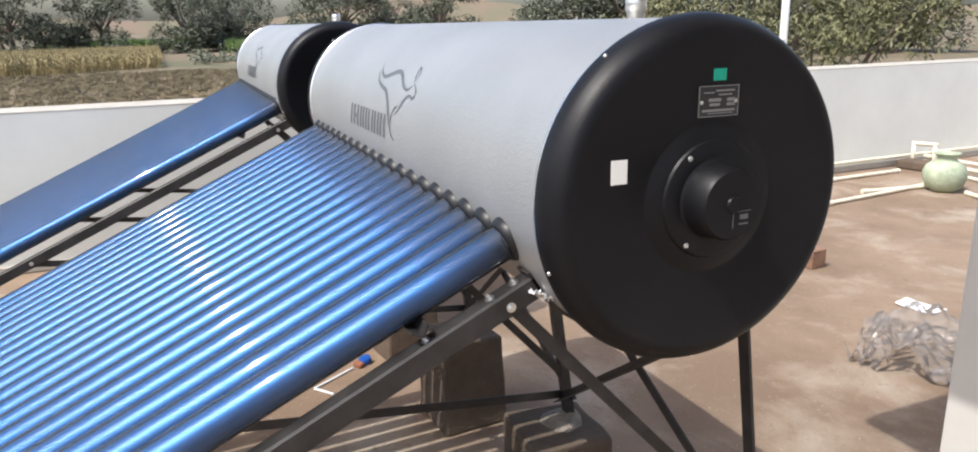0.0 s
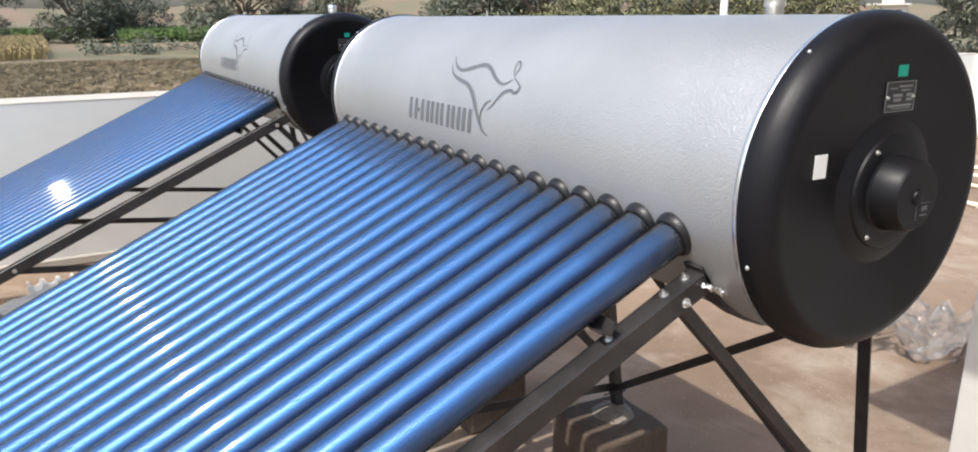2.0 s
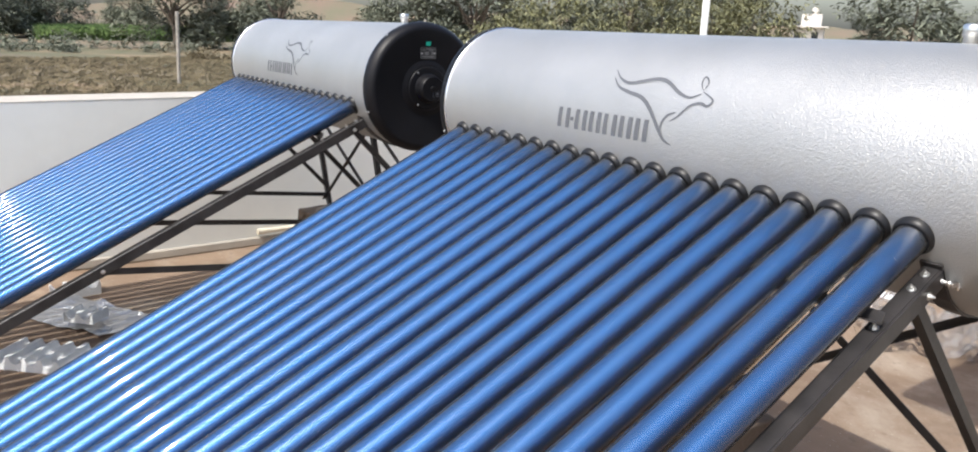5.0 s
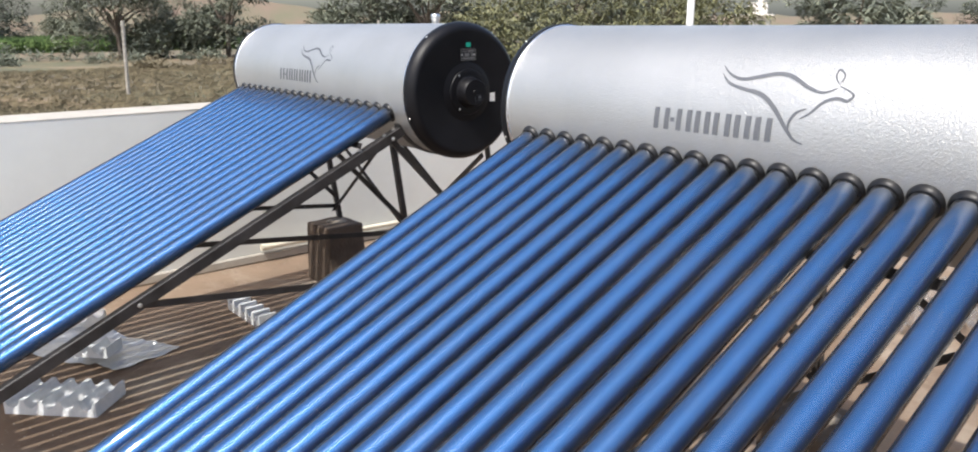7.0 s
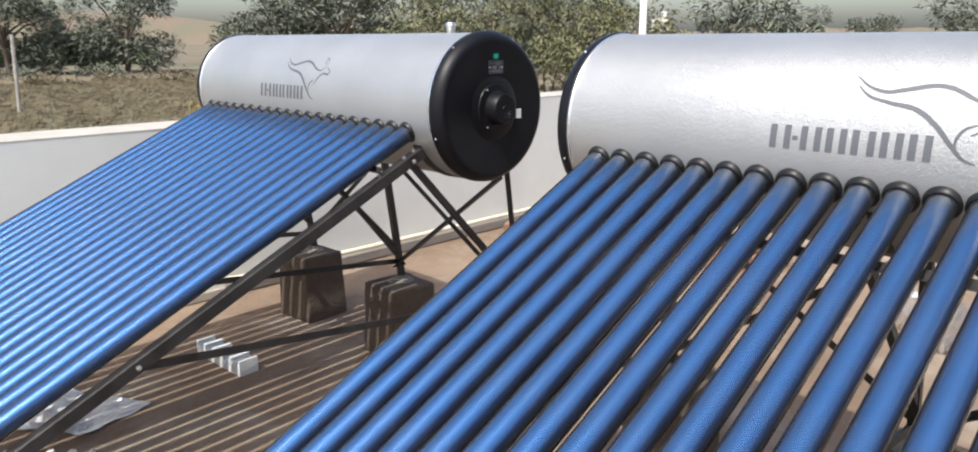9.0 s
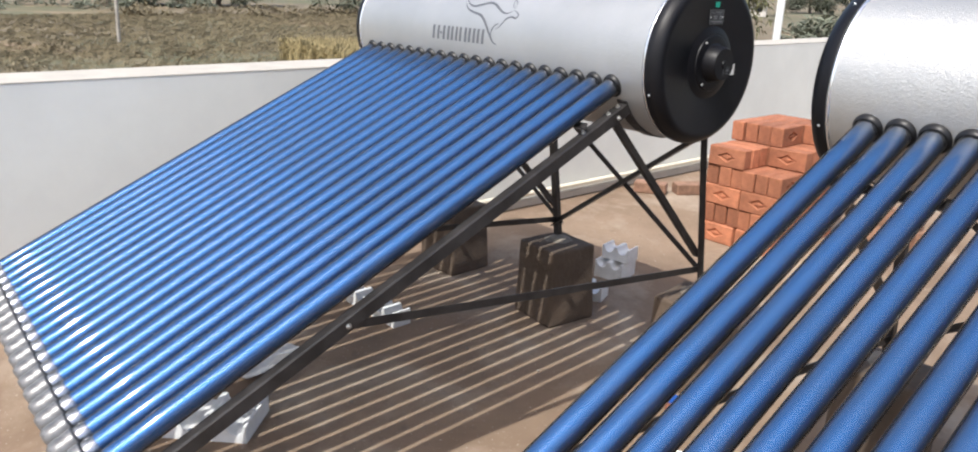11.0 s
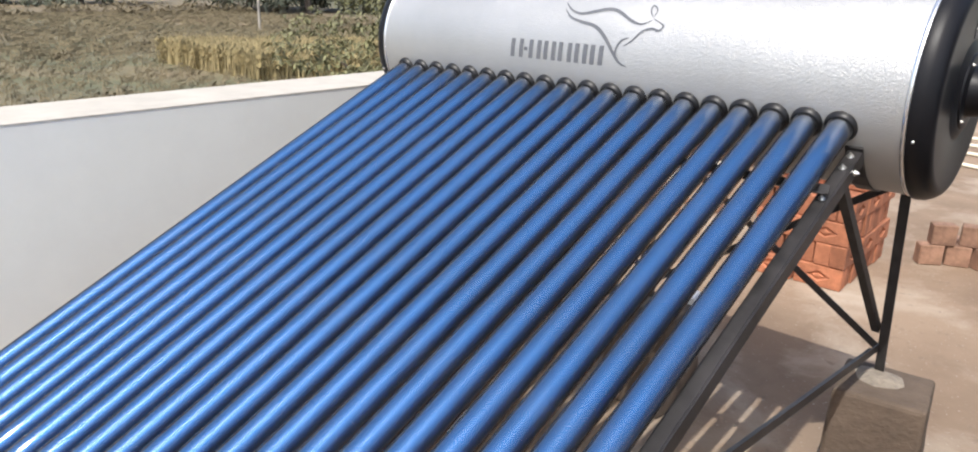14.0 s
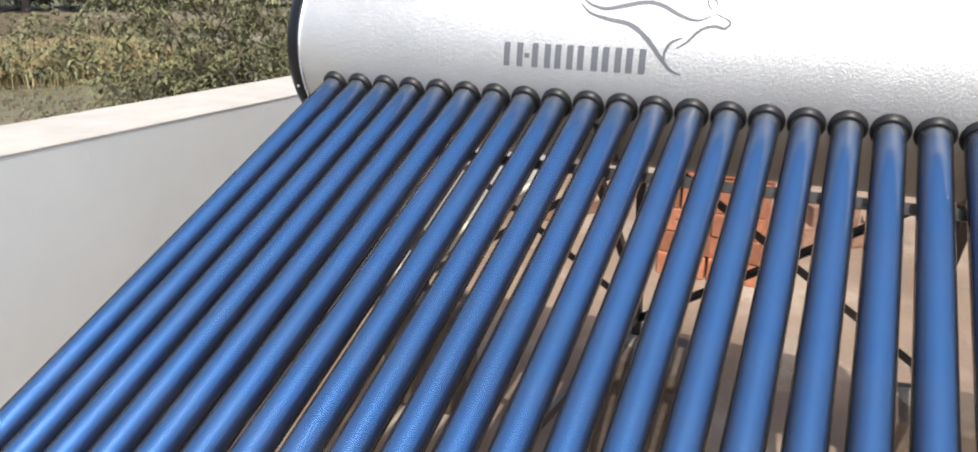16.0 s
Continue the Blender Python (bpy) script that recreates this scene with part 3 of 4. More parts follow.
# ---- concrete blocks ----
def concrete_block(x, y, rz, s=(0.246, 0.242, 0.345)):
    bm = bmesh.new()
    box(bm, (0, 0, s[2] / 2), s, None, 0.012, 2)
    bmesh.ops.subdivide_edges(bm, edges=[e for e in bm.edges if e.calc_length() > 0.1], cuts=5, use_grid_fill=True)
    for v in bm.verts:
        k = 1.05 - 0.08 * v.co.z / s[2]
        v.co.x *= k
        v.co.y *= k
        d = noise.noise(v.co * 9 + Vector((x * 7, y * 5, 0)))
        v.co += Vector((v.co.x, v.co.y, 0)).normalized() * d * 0.006
        v.co.z = max(0, v.co.z + (d * 0.004 if v.co.z > 0.3 else 0))
    ob = tagged(thing("concrete_block", "damp brown concrete footing block under a steel post", "block", "footing blocks", pose(x, y, 0, 0, 0, rz)))
    part("body", bm, M_BLOCK, ob, smooth=False)
    bm = bmesh.new()
    bmesh.ops.create_cone(bm, cap_ends=True, segments=14, radius1=0.075, radius2=0.03, depth=0.012, matrix=Matrix.Translation((-0.02, 0.03, s[2] + 0.003)))
    for v in bm.verts:
        v.co.x *= 1 + 0.3 * noise.noise(v.co * 40)
        v.co.y *= 1 + 0.3 * noise.noise(v.co * 40 + Vector((3, 1, 2)))
    part("mortar_collar", bm, M_MORTAR, ob, "rough pale mortar round the post")
    return ob


for u in (UNIT_A, UNIT_B):
    for n, x in enumerate((0.045, -0.705, -1.457)):
        p = u @ Vector((x + (0.035 if u is UNIT_A else 0.052), 0.470, 0))
        concrete_block(p.x, p.y, (8, -5, 4)[n])

# ---- roof terrace ----
FX0, FX1, FY0, FY1 = -4.22, 6.0, -5.0, 8.8
solid("floor", box(bmesh.new(), ((FX0 + FX1) / 2, (FY0 + FY1) / 2, -0.1), (FX1 - FX0 + 0.6, FY1 - FY0 + 0.3, 0.2)), M_FLOOR, "dusty brown cement roof floor with pale stains", "floor", "structure")


def parapet(name, a, b, inward, h=0.987, t=0.15):
    a, b, inward = Vector(a), Vector(b), Vector(inward)
    mid = (a + b) / 2 - inward * t / 2
    d = b - a
    ln = d.length
    rz = math.atan2(d.y, d.x)
    m = Matrix.Rotation(rz, 4, "Z")
    ob = solid(name, box(bmesh.new(), (mid.x, mid.y, (h - 0.006) / 2), (ln, t, h - 0.006), m), M_PLASTER, "grey plastered roof parapet wall", "wall", "structure")
    part("coping", box(bmesh.new(), (mid.x, mid.y, h - 0.003), (ln + 0.004, t + 0.004, 0.006), m, 0.002), M_COPING, ob, "cream painted parapet top")
    k = a + d / 2 + inward * 0.012
    part("base_fillet", box(bmesh.new(), (k.x, k.y, 0.03), (ln - 0.05, 0.024, 0.06), m, 0.01), M_COPING, ob, "pale cement fillet at the wall's foot")
    return ob


parapet("wall_west", (FX0, FY0, 0), (FX0, FY1, 0), (1, 0, 0), t=0.34)
parapet("wall_north", (FX0 - 0.34, FY1, 0), (FX1, FY1, 0), (0, -1, 0))
parapet("wall_east", (FX1, FY0, 0), (FX1, FY1, 0), (-1, 0, 0))
parapet("wall_south", (FX0 - 0.34, FY0, 0), (FX1 + 0.15, FY0, 0), (0, 1, 0))
solid("wall_stair", box(bmesh.new(), (1.71, 2.95, 1.25), (4.0, 2.8, 2.5), None, 0.004), M_WHITEWALL, "white painted stair-head wall", "wall", "structure")

solid("canopy_slab", box(bmesh.new(), (1.72, 0.896, 2.547), (3.92, 1.42, 0.10), None, 0.006), M_WHITEWALL, "white painted concrete canopy over the stair door", "canopy", "structure")

# ---- bricks ----
def brick_mesh(name, s, material, frog=True):
    bm = bmesh.new()
    box(bm, (0, 0, 0), s, None, 0.005)
    if frog:
        # a sunk diamond in the long face
        front = max((f for f in bm.faces if f.normal.y < -0.9), key=lambda f: f.calc_area())
        y = front.verts[0].co.y
        cs = {(v.co.x > 0, v.co.z > 0): v for v in front.verts}
        bmesh.ops.delete(bm, geom=[front], context="FACES_ONLY")
        ring = [(-0.062, 0), (0, 0.030), (0.062, 0), (0, -0.030)]
        o = [bm.verts.new((x, y, z)) for x, z in ring]
        n = [bm.verts.new((x * 0.80, y + 0.010, z * 0.74)) for x, z in ring]
        e = [bm.verts.new((x * 0.45, y + 0.009, z * 0.42)) for x, z in ring]
        w = [bm.verts.new((x * 0.36, y + 0.003, z * 0.32)) for x, z in ring]
        corners = [cs[False, True], cs[True, True], cs[True, False], cs[False, False]]
        for k in range(4):
            j = (k + 1) % 4
            bm.faces.new((o[k], o[j], n[j], n[k]))
            bm.faces.new((n[k], n[j], e[j], e[k]))
            bm.faces.new((e[k], e[j], w[j], w[k]))
            bm.faces.new((corners[k], o[k], o[j]))
            bm.faces.new((corners[k], corners[j], o[j]))
        bm.faces.new(w)
        bmesh.ops.recalc_face_normals(bm, faces=bm.faces)
    return finish(name, bm, material)


BR = (0.228, 0.076, 0.112)
BRICK_F = brick_mesh("brick", BR, M_BRICK)
BRICK_D = brick_mesh("brick", BR, M_BRICKD, False)
HALF = brick_mesh("brick", (0.12, 0.078, 0.112), M_BRICKD, False)
rng = random.Random(4)
pile = thing("brick_stack", "stack of red clay bricks laid on edge on the roof", "bricks", at=pose(-2.911, 2.29, 0, 0, 0, 1.0))
for c in range(6):
    off = rng.uniform(-0.010, 0.010)
    z = 0.057 + 0.114 * c
    for r in range(9 if c % 2 == 0 else 3):
        for k in range(2 if c % 2 == 0 else 6):
            if (c == 4 and k == 1 and r < 3) or (c == 5 and (r == 0 or (r == 1 and k > 3))):
                continue
            if c % 2 == 0:
                m = pose(-0.118 + 0.236 * k + off + rng.uniform(-0.007, 0.007), -0.322 + 0.0795 * r + rng.uniform(-0.006, 0.006), z, 0, rng.uniform(-0.8, 0.8), rng.uniform(-2, 2))
            else:
                m = pose(-0.198 + 0.0785 * k + off + rng.uniform(-0.005, 0.005), -0.238 + 0.237 * r + rng.uniform(-0.007, 0.007), z, rng.uniform(-0.8, 0.8), 0, 90 + rng.uniform(-2, 2))
            part("brick", BRICK_F, M_BRICK, pile, at=m)
small = thing("brick_heap", "small heap of dusty broken bricks on the floor", "bricks", at=pose(-2.48, 2.72, 0, 0, 0, 25))
for x, y, z, rz, big in ((0, 0, 0, 10, 1), (0.14, 0.02, 0, -5, 1), (0.27, 0.0, 0, 20, 0), (0.05, 0.01, 1, 4, 1), (0.20, 0.02, 1, -14, 0), (0.18, 0.16, 0, 35, 0), (0.40, 0.14, 0, 70, 1)):
    part("brick", HALF, M_BRICKD, small, at=pose(x, y, 0.057 + 0.113 * z, 0, 0, rz))
for x, y, rz in ((-3.98, 2.50, 30), (-3.80, 2.72, 60)):
    b = new("loose_brick", BRICK_D.copy())
    b.matrix_basis = pose(x, y, 0.04, 90, 0, rz)
    tagged(b, "single red brick lying flat on the floor", "brick", "loose bricks")

# ---- packing foam, foil and other litter ----
def foam_strip(n, at, depth=0.09, h=0.07, label="white moulded packing foam with rounded tube notches"):
    bm = bmesh.new()
    w, r = 0.075, 0.028
    top = []
    for i in range(n):
        x0 = i * w
        top.append((x0, h))
        for k in range(9):
            a = math.pi - math.pi * k / 8
            top.append((x0 + w / 2 + r * math.cos(a), h - r * math.sin(a) * 1.15))
    top.append((n * w, h))
    prev = None
    for x, z in top:
        q = [bm.verts.new((x, -depth / 2, 0)), bm.verts.new((x, depth / 2, 0)), bm.verts.new((x, depth / 2, z)), bm.verts.new((x, -depth / 2, z))]
        if prev:
            for j in range(4):
                bm.faces.new((prev[j], prev[(j + 1) % 4], q[(j + 1) % 4], q[j]))
        else:
            bm.faces.new(q)
        prev = q
    bm.faces.new(prev[::-1])
    bmesh.ops.remove_doubles(bm, verts=bm.verts, dist=1e-5)
    bmesh.ops.recalc_face_normals(bm, faces=bm.faces)
    return solid("packing_foam", bm, M_FOAM, label, "packaging", "", "packing foam", at=at)


foam_strip(5, pose(-3.52, -0.20, 0, 0, 0, 3))
foam_strip(2, pose(-2.97, 0.70, 0, 0, 0, 24), 0.11)
foam_strip(2, pose(-3.09, 1.02, 0, 0, 0, 15), 0.16, 0.09)
foam_strip(2, pose(-3.08, 1.04, 0.091, 0, 0, 12), 0.10)
foam_strip(5, pose(-3.035, -1.255, 0, 0, 0, 46), 0.20, 0.06)
foam_strip(2, pose(-3.32, -0.975, 0.036, 0, 0, 46), 0.12, 0.05)
foam_strip(3, pose(-3.74, -1.02, 0, 0, 0, 97), 0.10, 0.07)


def sheet(name, w, d, hump, at, material, label, category, seed, n=26):
    bm = bmesh.new()
    bmesh.ops.create_grid(bm, x_segments=n, y_segments=n, size=0.5)
    for v in bm.verts:
        p = Vector((v.co.x * w * 6, v.co.y * d * 6, seed))
        edge = 1 + 0.25 * noise.noise(p * 0.7)
        z = abs(noise.noise(p)) * hump + abs(noise.noise(p * 2.7)) * hump * 0.45
        v.co = Vector((v.co.x * w * edge, v.co.y * d * edge, 0.004 + z))
    return solid(name, bm, material, label, category, at=at)


sheet("foil_sheet", 0.62, 0.30, 0.03, pose(-3.38, -0.90, 0, 0, 0, 28), M_FOIL, "crumpled silver foil sheet on the floor", "foil", 3.3)
sheet("plastic_sheet", 0.70, 0.62, 0.22, pose(-0.98, 2.55, 0, 0, 0, 25), M_PLASTIC, "crumpled clear plastic film on the floor", "plastic", 8.1, 60)
sheet("paper_scrap", 0.20, 0.13, 0.03, pose(-1.44, 2.98, 0, 0, 0, 10), M_PAPER, "scrap of white paper on the floor", "paper", 5.2, 8)
bm = lathe([(0.0, 0.0), (0.027, 0.0), (0.029, 0.004), (0.028, 0.018), (0.026, 0.021), (0.0, 0.022)], 24)
solid("blue_disc", bm, M_BLUECAP, "small blue plastic bottle lid on the floor", "lid", at=pose(-2.03, 0.245, 0.006, 12, 4, 0))
bm = box(bmesh.new(), (0, 0, 0.012), (0.05, 0.03, 0.024), None, 0.006)
solid("brick_chip", bm, M_BRICK, "small red brick chip beside a blue lid", "brick", at=pose(-2.005, 0.21, 0, 0, 0, 30))
rc = random.Random(31)
for k in range(12):
    # crumbs of mortar on the floor
    q = rc.uniform(0.003, 0.007)
    bm = bmesh.new()
    bmesh.ops.create_icosphere(bm, subdivisions=1, radius=q)
    for v in bm.verts:
        v.co *= 1 + 0.4 * noise.noise(v.co * 90 + Vector((k, 0, 0)))
        v.co.z = max(v.co.z, -q * 0.5)
    px, py = (rc.uniform(-2.9, -1.9), rc.uniform(-0.1, 0.5)) if k < 9 else (rc.uniform(-3.2, -2.7), rc.uniform(-1.0, -0.6))
    solid("mortar_crumb", bm, M_MORTAR, "small pale crumb of rubble on the floor", "rubble", "", "crumbs on the floor", at=pose(px, py, q * 0.5))
bm = bmesh.new()
for a, b in (((0, 0), (0.22, 0.05)), ((0, 0), (0.03, -0.10))):
    pipe(bm, (*a, 0.006), (*b, 0.006), 0.005, 6)
solid("white_strap", bm, M_PAPER, "thin white plastic strap lying on the floor", "strap", at=pose(-1.87, -0.01, 0, 0, 0, 110))


def pvc(a, b, r=0.017, label="cream PVC water pipe lying on the floor"):
    ob = solid("pvc_pipe", pipe(bmesh.new(), a, b, r, 14, False), M_PVC, label, "pipe", "", "pvc pipes", smooth=True)
    for p in (a, b):
        d = (Vector(b) - Vector(a)).normalized()
        q = Vector(p)
        part("socket", pipe(bmesh.new(), q - d * 0.03, q + d * 0.03, r * 1.25, 14, True), M_PVC, ob)
    return ob


pvc((-4.185, 0.25, 0.10), (-4.185, 8.0, 0.10), 0.016, "white PVC pipe along the foot of the parapet")
pvc((-3.27, 4.30, 0.02), (-3.40, 5.55, 0.02))
pvc((-3.45, 4.90, 0.02), (-3.30, 5.85, 0.02))
pvc((-3.93, 5.05, 0.02), (-3.95, 5.88, 0.02))
pvc((-4.05, 6.42, 0.10), (-2.4, 6.40, 0.10))
pvc((-4.0, 6.34, 0.06), (-2.5, 6.22, 0.06))
pvc((-4.0, 6.25, 0.02), (-2.5, 5.98, 0.02))
pvc((-3.0, 5.55, 0.02), (-2.2, 5.30, 0.02))
fr = thing("pvc_stand", "small upright frame of white PVC pipe", "pipe", at=pose(-4.08, 6.25, 0, 0, 0, 20))
for a, b in (((0, 0, 0), (0, 0, 0.24)), ((0.19, 0, 0), (0.19, 0, 0.24)), ((-0.02, 0, 0.24), (0.21, 0, 0.24))):
    part("pipe", pipe(bmesh.new(), a, b, 0.02, 12), M_PVC, fr, smooth=True)
solid("cement_lump", box(bmesh.new(), (0, 0, 0.045), (0.32, 0.2, 0.09), None, 0.02, 2), M_BLOCK, "rough grey cement lump under the pipe frame", "cement", at=pose(-3.98, 6.20, 0, 0, 0, 10))
pot = [(0.0, 0.0), (0.09, 0.0), (0.135, 0.04), (0.168, 0.11), (0.17, 0.16), (0.15, 0.215), (0.105, 0.255), (0.078, 0.27), (0.075, 0.295), (0.10, 0.318), (0.108, 0.325), (0.10, 0.328), (0.07, 0.31), (0.06, 0.27), (0.0, 0.26)]
solid("clay_pot", lathe(pot, 40), M_POT, "round pale green clay water pot on the floor", "pot", at=pose(-3.23, 5.55, 0, 0, 0, 0), smooth=True)
pole = thing("pipe_pole", "tall white pipe pole fixed behind the parapet", "pole", at=pose(-4.62, 5.00, 0))
part("pipe", pipe(bmesh.new(), (0, 0, -0.6), (0, 0, 3.2), 0.036, 16), M_WHITE, pole, smooth=True)
part("bracket", box(bmesh.new(), (0.035, 0, 0.6), (0.05, 0.10, 0.03)), M_CHROME, pole)

# ---- distance ----
bm = bmesh.new()
bmesh.ops.create_grid(bm, x_segments=2, y_segments=2, size=2500, matrix=Matrix.Translation((0, 0, -4.0)))
solid("ground", bm, M_SOIL, "dry brown farmland below the roof", "ground", "structure")
solid("building_wall", box(bmesh.new(), ((FX0 + FX1) / 2, (FY0 + FY1) / 2, -2.1), (FX1 - FX0 + 0.56, FY1 - FY0 + 0.28, 3.8)), M_WHITEWALL, "plastered outer walls of the house below", "wall", "structure")


def leaf_mesh(name, centres, normals, per, length, width, droop, material, seed):
    """Clusters of drooping leaves, each two bent quads."""
    r = np.random.RandomState(seed)
    n = len(centres) * per
    c = np.repeat(centres, per, 0) + r.normal(0, length * 0.25, (n, 3))
    a = r.uniform(0, 2 * np.pi, n)
    out = np.stack([np.cos(a), np.sin(a), r.uniform(-0.2, 0.7, n)], 1) + 0.6 * np.repeat(normals, per, 0)
    out /= np.linalg.norm(out, axis=1, keepdims=True)
    ln = length * r.uniform(0.7, 1.25, (n, 1))
    side = np.cross(out, np.array([0, 0, 1.0]) + r.normal(0, 0.3, (n, 3)))
    side /= np.linalg.norm(side, axis=1, keepdims=True) + 1e-6
    side *= width * r.uniform(0.7, 1.2, (n, 1))
    mid = c + out * ln * 0.5
    end = mid + out * ln * 0.45 + np.array([0, 0, -1.0]) * ln * droop
    v = np.stack([c - side * 0.3, c + side * 0.3, mid + side, mid - side, end + side * 0.2, end - side * 0.2], 1).reshape(-1, 3)
    f = []
    for k in range(n):
        b = 6 * k
        f += [(b, b + 1, b + 2, b + 3), (b + 3, b + 2, b + 4, b + 5)]
    me = bpy.data.meshes.new(name)
    me.from_pydata(v.tolist(), [], f)
    me.materials.append(material)
    return me


def tree(name, label, at, h, crown, low, n, per, leaf, material, seed, droop=0.4, trunk=0.12, group=""):
    """A trunk with limbs and a crown of leaf clusters with gaps."""
    r = random.Random(seed)
    ob = thing(name, label, "tree", group, at)
    bm = bmesh.new()
    tips = []

    def limb(a, b, r0, r1):
        rot = frame_along(a, b).to_4x4()
        got = bmesh.ops.create_cone(bm, cap_ends=True, segments=7, radius1=r0, radius2=r1, depth=(b - a).length)
        bmesh.ops.transform(bm, matrix=Matrix.Translation((a + b) / 2) @ rot, verts=got["verts"])

    top = Vector((0.1 * h * r.uniform(-0.4, 0.4), 0.1 * h * r.uniform(-0.4, 0.4), h * 0.45))
    limb(Vector((0, 0, 0)), top, trunk, trunk * 0.7)
    for k in range(9):
        a = 2 * math.pi * (k + r.random() * 0.6) / 9
        e = Vector((crown * 0.7 * math.cos(a), crown * 0.7 * math.sin(a), r.uniform(low + (h - low) * 0.12, h * 0.92)))
        s0 = top * r.uniform(0.55, 1.0)
        m0 = s0.lerp(e, 0.5) + Vector((0, 0, 0.05 * h))
        limb(s0, m0, trunk * 0.45, trunk * 0.3)
        limb(m0, e, trunk * 0.3, trunk * 0.1)
        tips.append(e)
    part("trunk", bm, M_BARK, ob)
    q = np.random.RandomState(seed)
    lobes = [(np.array(t), crown * q.uniform(0.32, 0.55)) for t in tips] + [(np.array([0, 0, h * 0.8]), crown * 0.55)] + [(np.array([crown * 0.8 * math.cos(x), crown * 0.8 * math.sin(x), low + q.uniform(0.08, 0.3) * (h - low)]), crown * 0.4) for x in q.uniform(0, 6.28, 9)]
    pts, nrm = [], []
    for k in range(n):
        c, rad = lobes[q.randint(len(lobes))]
        d = q.normal(0, 1, 3)
        d /= np.linalg.norm(d)
        p = c + d * rad * q.uniform(0.55, 1.08) * (1, 1, 0.8)
        pts.append(p)
        nrm.append(d)
    part("crown", leaf_mesh("crown", np.array(pts), np.array(nrm), per, leaf, leaf * 0.14, droop, material, seed), material, ob)
    return ob


# mango trees just past the house
for k, (x, y, h, cr) in enumerate(((-17.4, 11.2, 5.6, 2.3), (-16.6, 14.2, 6.4, 2.5), (-14.6, 16.8, 6.9, 2.6), (-19.5, 15.6, 6.9, 2.6), (-19.0, 20.5, 7.4, 2.6))):
    tree("mango_tree", "mango tree with drooping olive green leaves", pose(x, y, -4, 0, 0, 50 * k), h, cr, 0.5, 1500, 8, 0.24, M_LEAF, 11 + k, group="mango trees")

# far trees
far = []
for k in range(3):
    far.append(tree("field_tree", "dark leafy tree at a field's edge", pose(-230 - 14 * k, -45 + 60 * k, -4), (19, 15, 17)[k], (9.5, 8.5, 8)[k], (1.5, 1.0, 1.5)[k], 1500, 6, 1.1, M_LEAF_HAZED, 40 + k, 0.2, 0.5, "field trees"))
rt = random.Random(9)
spots = [(-198, -29), (-207, -12), (-202, 7), (-215, 20), (-146, 33), (-141, 50), (-112, 64), (-99, 66), (-101, 81), (-92, 92), (-84, 104), (-120, 118), (-190, 150), (-140, 160), (-105, 190), (-90, 210), (-70, 205), (-45, 210), (-30, 190), (-110, 240), (-60, 240), (-10, 215), (10, 190), (35, 200), (-330, 60), (-330, 110), (-22, 44), (-12, 60), (-260, -60), (-240, -80)]
for k, (x, y) in enumerate(spots):
    copy_thing(far[k % 3], pose(x, y, -4, 0, 0, rt.uniform(0, 360)) @ Matrix.Scale(0.72 if y > 145 else 0.5 if -25 < x < 0 else 1.0, 4))


def stalks(name, x0, x1, y0, y1, n, h, w, material, label, seed, skew=0.0):
    """A standing crop: thin upright blades with side leaves."""
    r = np.random.RandomState(seed)
    px, py = r.uniform(x0, x1, n), r.uniform(y0, y1, n)
    px = px + skew * (py - y0)
    a = r.uniform(0, np.pi, n)
    hh = h * r.uniform(0.7, 1.15, n)
    v, f = [], []
    for i in range(n):
        dx, dy = w * math.cos(a[i]), w * math.sin(a[i])
        lx, ly = 0.12 * h * math.cos(a[i] * 3), 0.12 * h * math.sin(a[i] * 3)
        b = len(v)
        v += [(px[i] - dx, py[i] - dy, -4), (px[i] + dx, py[i] + dy, -4), (px[i] + lx, py[i] + ly, -4 + hh[i])]
        f.append((b, b + 1, b + 2))
        for s in (0.45, 0.7):
            b = len(v)
            q = (px[i] + lx * s, py[i] + ly * s, -4 + hh[i] * s)
            v += [q, (q[0] + dx * 5, q[1] + dy * 5, q[2] + 0.12 * h), (q[0] + dx * 9, q[1] + dy * 9, q[2] - 0.05 * h)]
            f.append((b, b + 1, b + 2))
    me = bpy.data.meshes.new(name)
    me.from_pydata(v, [], f)
    me.materials.append(material)
    return tagged(new(name, me), label, "crop", "", "stuff")


stalks("dry_corn", -50, -38, 20, 31, 9000, 1.8, 0.035, M_CORN, "strip of dry yellow standing corn", 1, 0.6)
stalks("dry_corn", -165, -95, -45, 0, 26000, 2.4, 0.05, M_CORN, "wide strip of dry yellow standing corn", 2, -0.6)
stalks("green_crop", -215, -190, 15, 75, 12000, 3.2, 0.14, M_CROP, "strip of green standing crop", 3)
stalks("green_crop", -270, -235, -30, 60, 9000, 3.0, 0.2, M_CROP, "strip of green standing crop", 6)
stalks("dry_scrub", -110, -55, -25, 60, 14000, 0.4, 0.08, M_SCRUB, "dry scrub and weeds on fallow ground", 4)
stalks("dry_scrub", -60, -20, -20, 40, 12000, 0.28, 0.04, M_SCRUB, "dry scrub and weeds on fallow ground", 5)
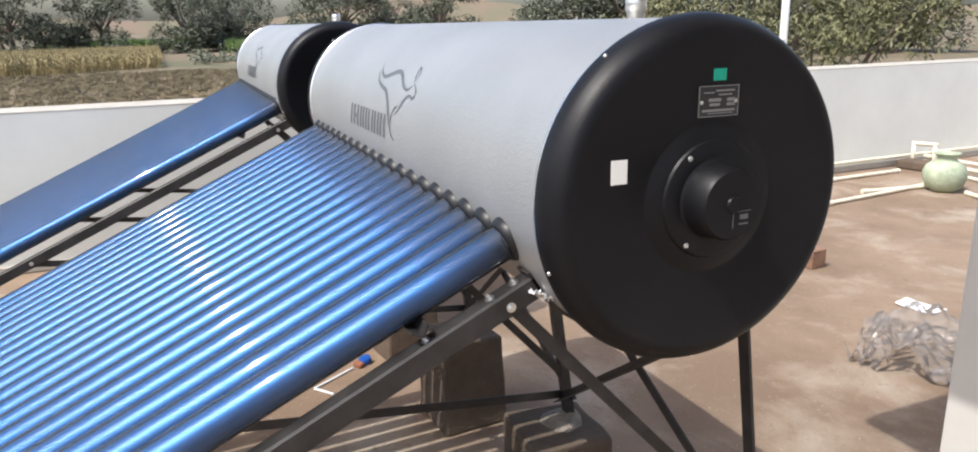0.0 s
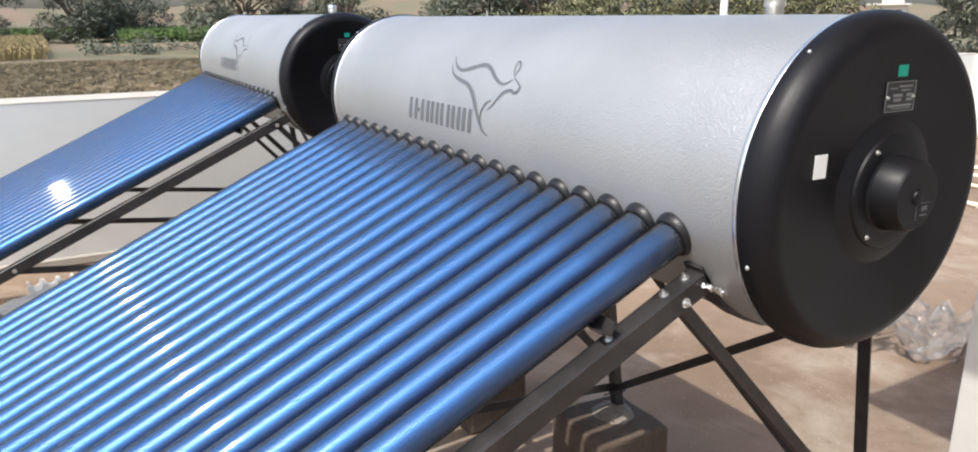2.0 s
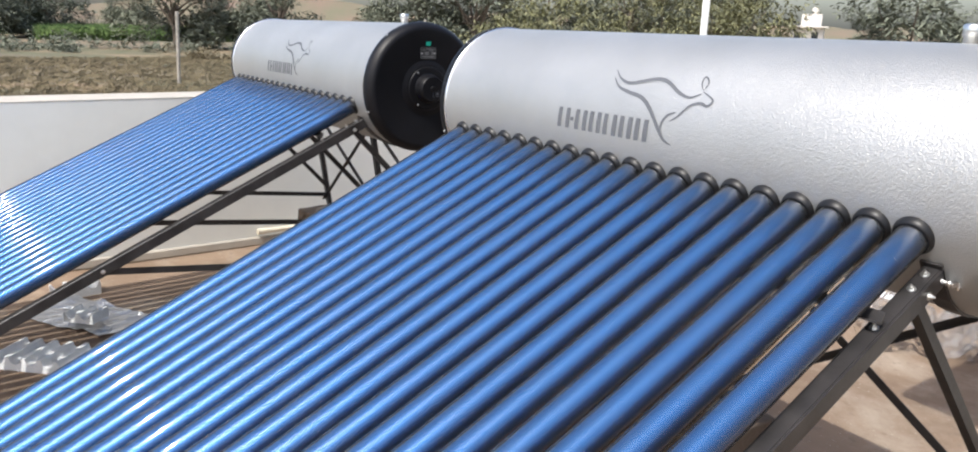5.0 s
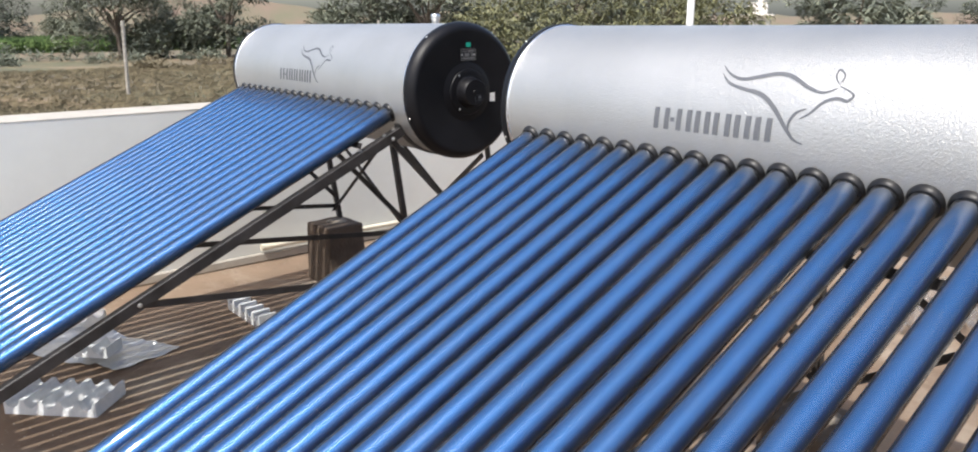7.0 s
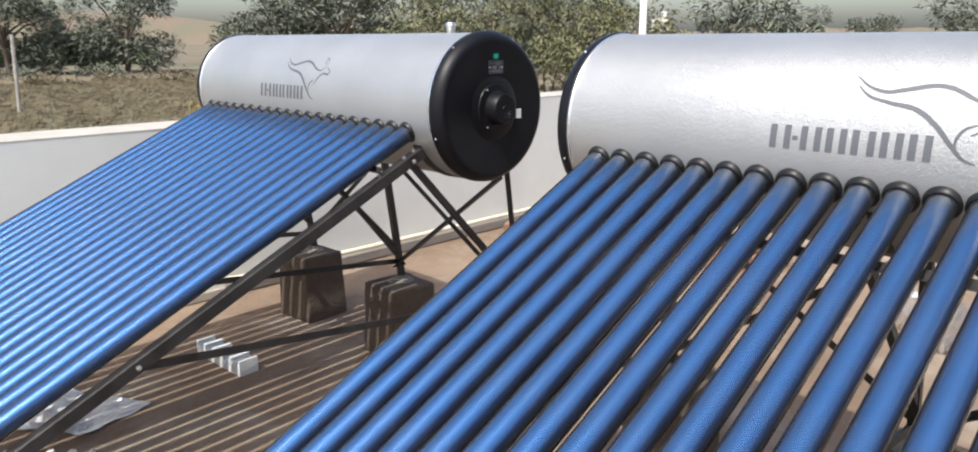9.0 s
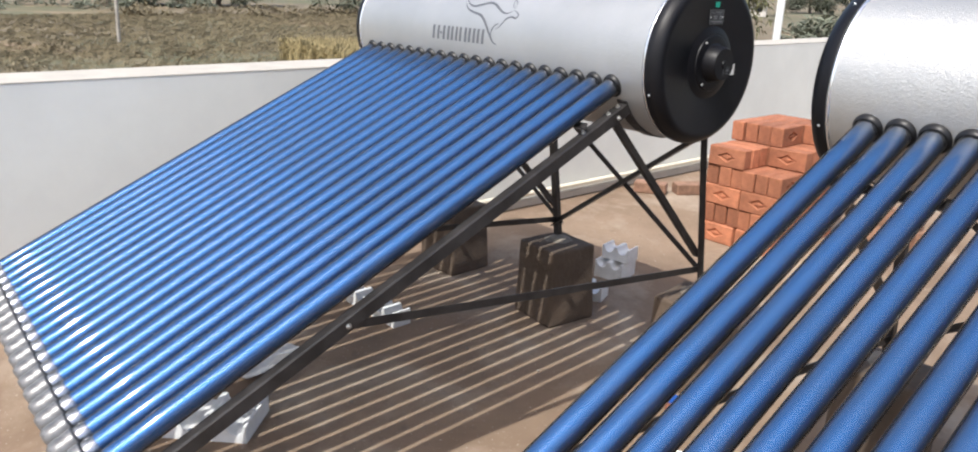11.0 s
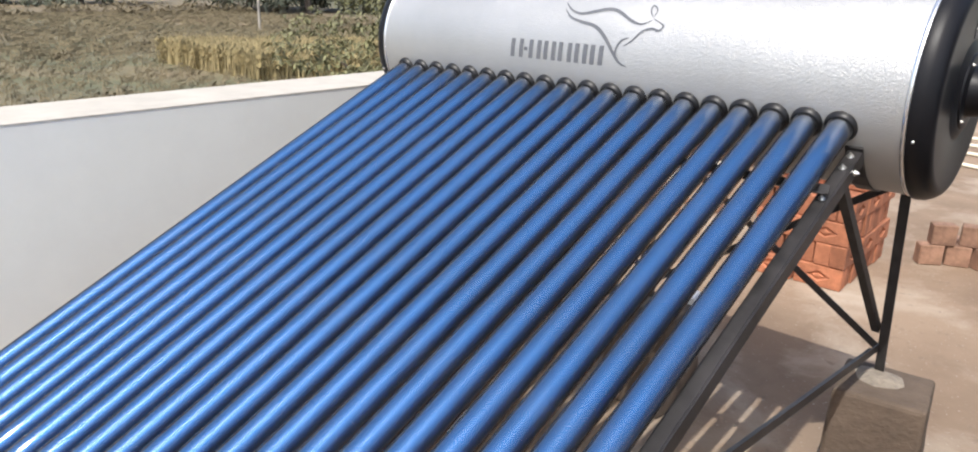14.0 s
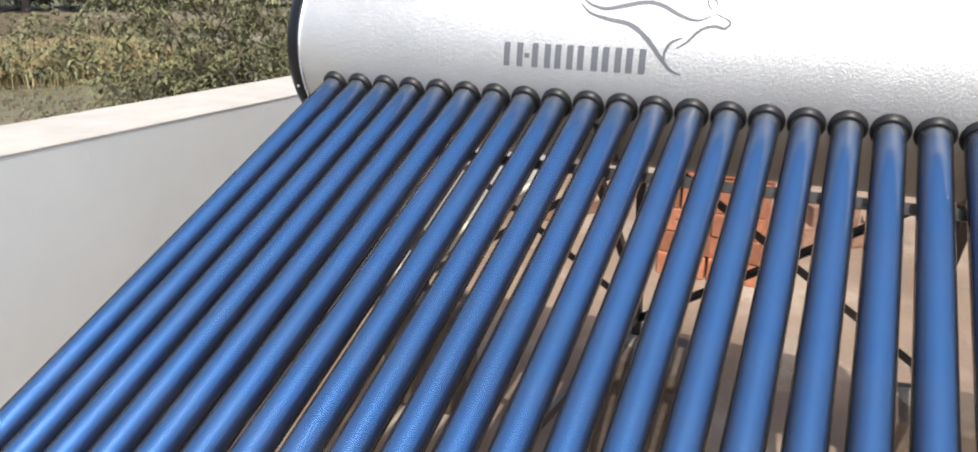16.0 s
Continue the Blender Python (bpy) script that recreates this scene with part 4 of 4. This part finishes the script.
def shrubs(x0, x1, y0, y1, n, size, leaf, material, label, seed, skew=0.0):
    """Low rounded bushes scattered along a field's edge."""
    q = np.random.RandomState(seed)
    pts, nrm = [], []
    for k in range(n):
        y = q.uniform(y0, y1)
        c = np.array([q.uniform(x0, x1) + skew * (y - y0), y, -4.0])
        rad = size * q.uniform(0.45, 1.2)
        for j in range(26):
            d = q.normal(0, 1, 3)
            d[2] = abs(d[2])
            d /= np.linalg.norm(d)
            pts.append(c + d * rad * q.uniform(0.5, 1.05) * (1.3, 1.3, 0.9))
            nrm.append(d)
    me = leaf_mesh("shrubs", np.array(pts), np.array(nrm), 5, leaf, leaf * 0.16, 0.25, material, seed)
    return tagged(new("shrubs", me), label, "shrubs", "", "stuff")


shrubs(-150, -128, 5, 45, 30, 2.0, 0.8, M_LEAF_HAZED, "dark green bushes along the field's edge", 21)
shrubs(-118, -100, 25, 90, 45, 1.5, 0.6, M_SCRUB, "dry brown bushes on fallow ground", 22)
shrubs(-75, -30, -12, 40, 22, 0.7, 0.35, M_SCRUB, "low dry weeds on fallow ground", 23)
shrubs(-215, -185, -60, 20, 50, 2.5, 0.9, M_LEAF_HAZED, "dark green bushes under the far trees", 24)
shrubs(-34, -16, 6, 16, 30, 0.9, 0.3, M_SCRUB, "low dry weeds near the house", 25)
st = thing("wooden_post", "thin weathered wooden post standing in the field", "post", at=pose(-65, 14, -4))
part("shaft", pipe(bmesh.new(), (0, 0, 0), (0.15, 0.2, 5.9), 0.14, 8), M_STICK, st)
st2 = thing("wooden_post", "thin weathered wooden post standing in the field", "post", at=pose(-70, 40, -4))
part("shaft", pipe(bmesh.new(), (0, 0, 0), (0.1, 0.0, 6.0), 0.13, 8), M_STICK, st2)

# far house
hs = thing("far_house", "pale two-storey house with a balcony, far off", "house", at=pose(-98, 152, -4, 0, 0, 30))
part("wall", box(bmesh.new(), (0, 0, 3.6), (6.5, 7, 7.2)), M_HOUSE, hs)
part("wall", box(bmesh.new(), (0.5, 1.0, 8.6), (4.0, 4.5, 2.8)), M_HOUSE, hs)
part("roof", box(bmesh.new(), (0, -0.5, 7.35), (8.0, 9.0, 0.3)), M_HOUSE, hs)
part("balcony", box(bmesh.new(), (0, -4.4, 4.2), (6.8, 1.8, 1.0)), M_HOUSE, hs)
part("water_tank", lathe([(0, 0), (0.7, 0), (0.7, 1.2), (0.3, 1.5), (0, 1.5)], 12, Matrix.Translation((1, 1, 10.0))), M_HOUSE, hs)
for x, z in ((-1.8, 1.6), (1.6, 1.6), (-1.8, 5.6), (1.6, 5.6)):
    w = part("window", box(bmesh.new(), (x, -3.5, z), (1.3, 0.12, 1.3)), M_DARKGLASS, hs)

# hills that close the view
bm = bmesh.new()
prev = None
for k in range(181):
    a = radians(60 + k * 0.9)
    d = 1150 + 90 * noise.noise(Vector((k * 0.05, 0, 0)))
    hgt = 14 + 16 * max(0, noise.noise(Vector((k * 0.06, 3, 1)))) + 5 * noise.noise(Vector((k * 0.4, 7, 1)))
    if 150 < 60 + k * 0.9 < 172:
        hgt += 26 * math.sin(math.pi * (60 + k * 0.9 - 150) / 22)
    q = [bm.verts.new((d * math.cos(a), d * math.sin(a), -6)), bm.verts.new((d * 1.05 * math.cos(a), d * 1.05 * math.sin(a), hgt)), bm.verts.new((d * 1.3 * math.cos(a), d * 1.3 * math.sin(a), -6))]
    if prev:
        bm.faces.new((prev[0], q[0], q[1], prev[1]))
        bm.faces.new((prev[1], q[1], q[2], prev[2]))
    prev = q
bmesh.ops.recalc_face_normals(bm, faces=bm.faces)
solid("backdrop_hills", bm, M_HILL, "low dry reddish-brown hills along the horizon", "hills", "structure", smooth=True)
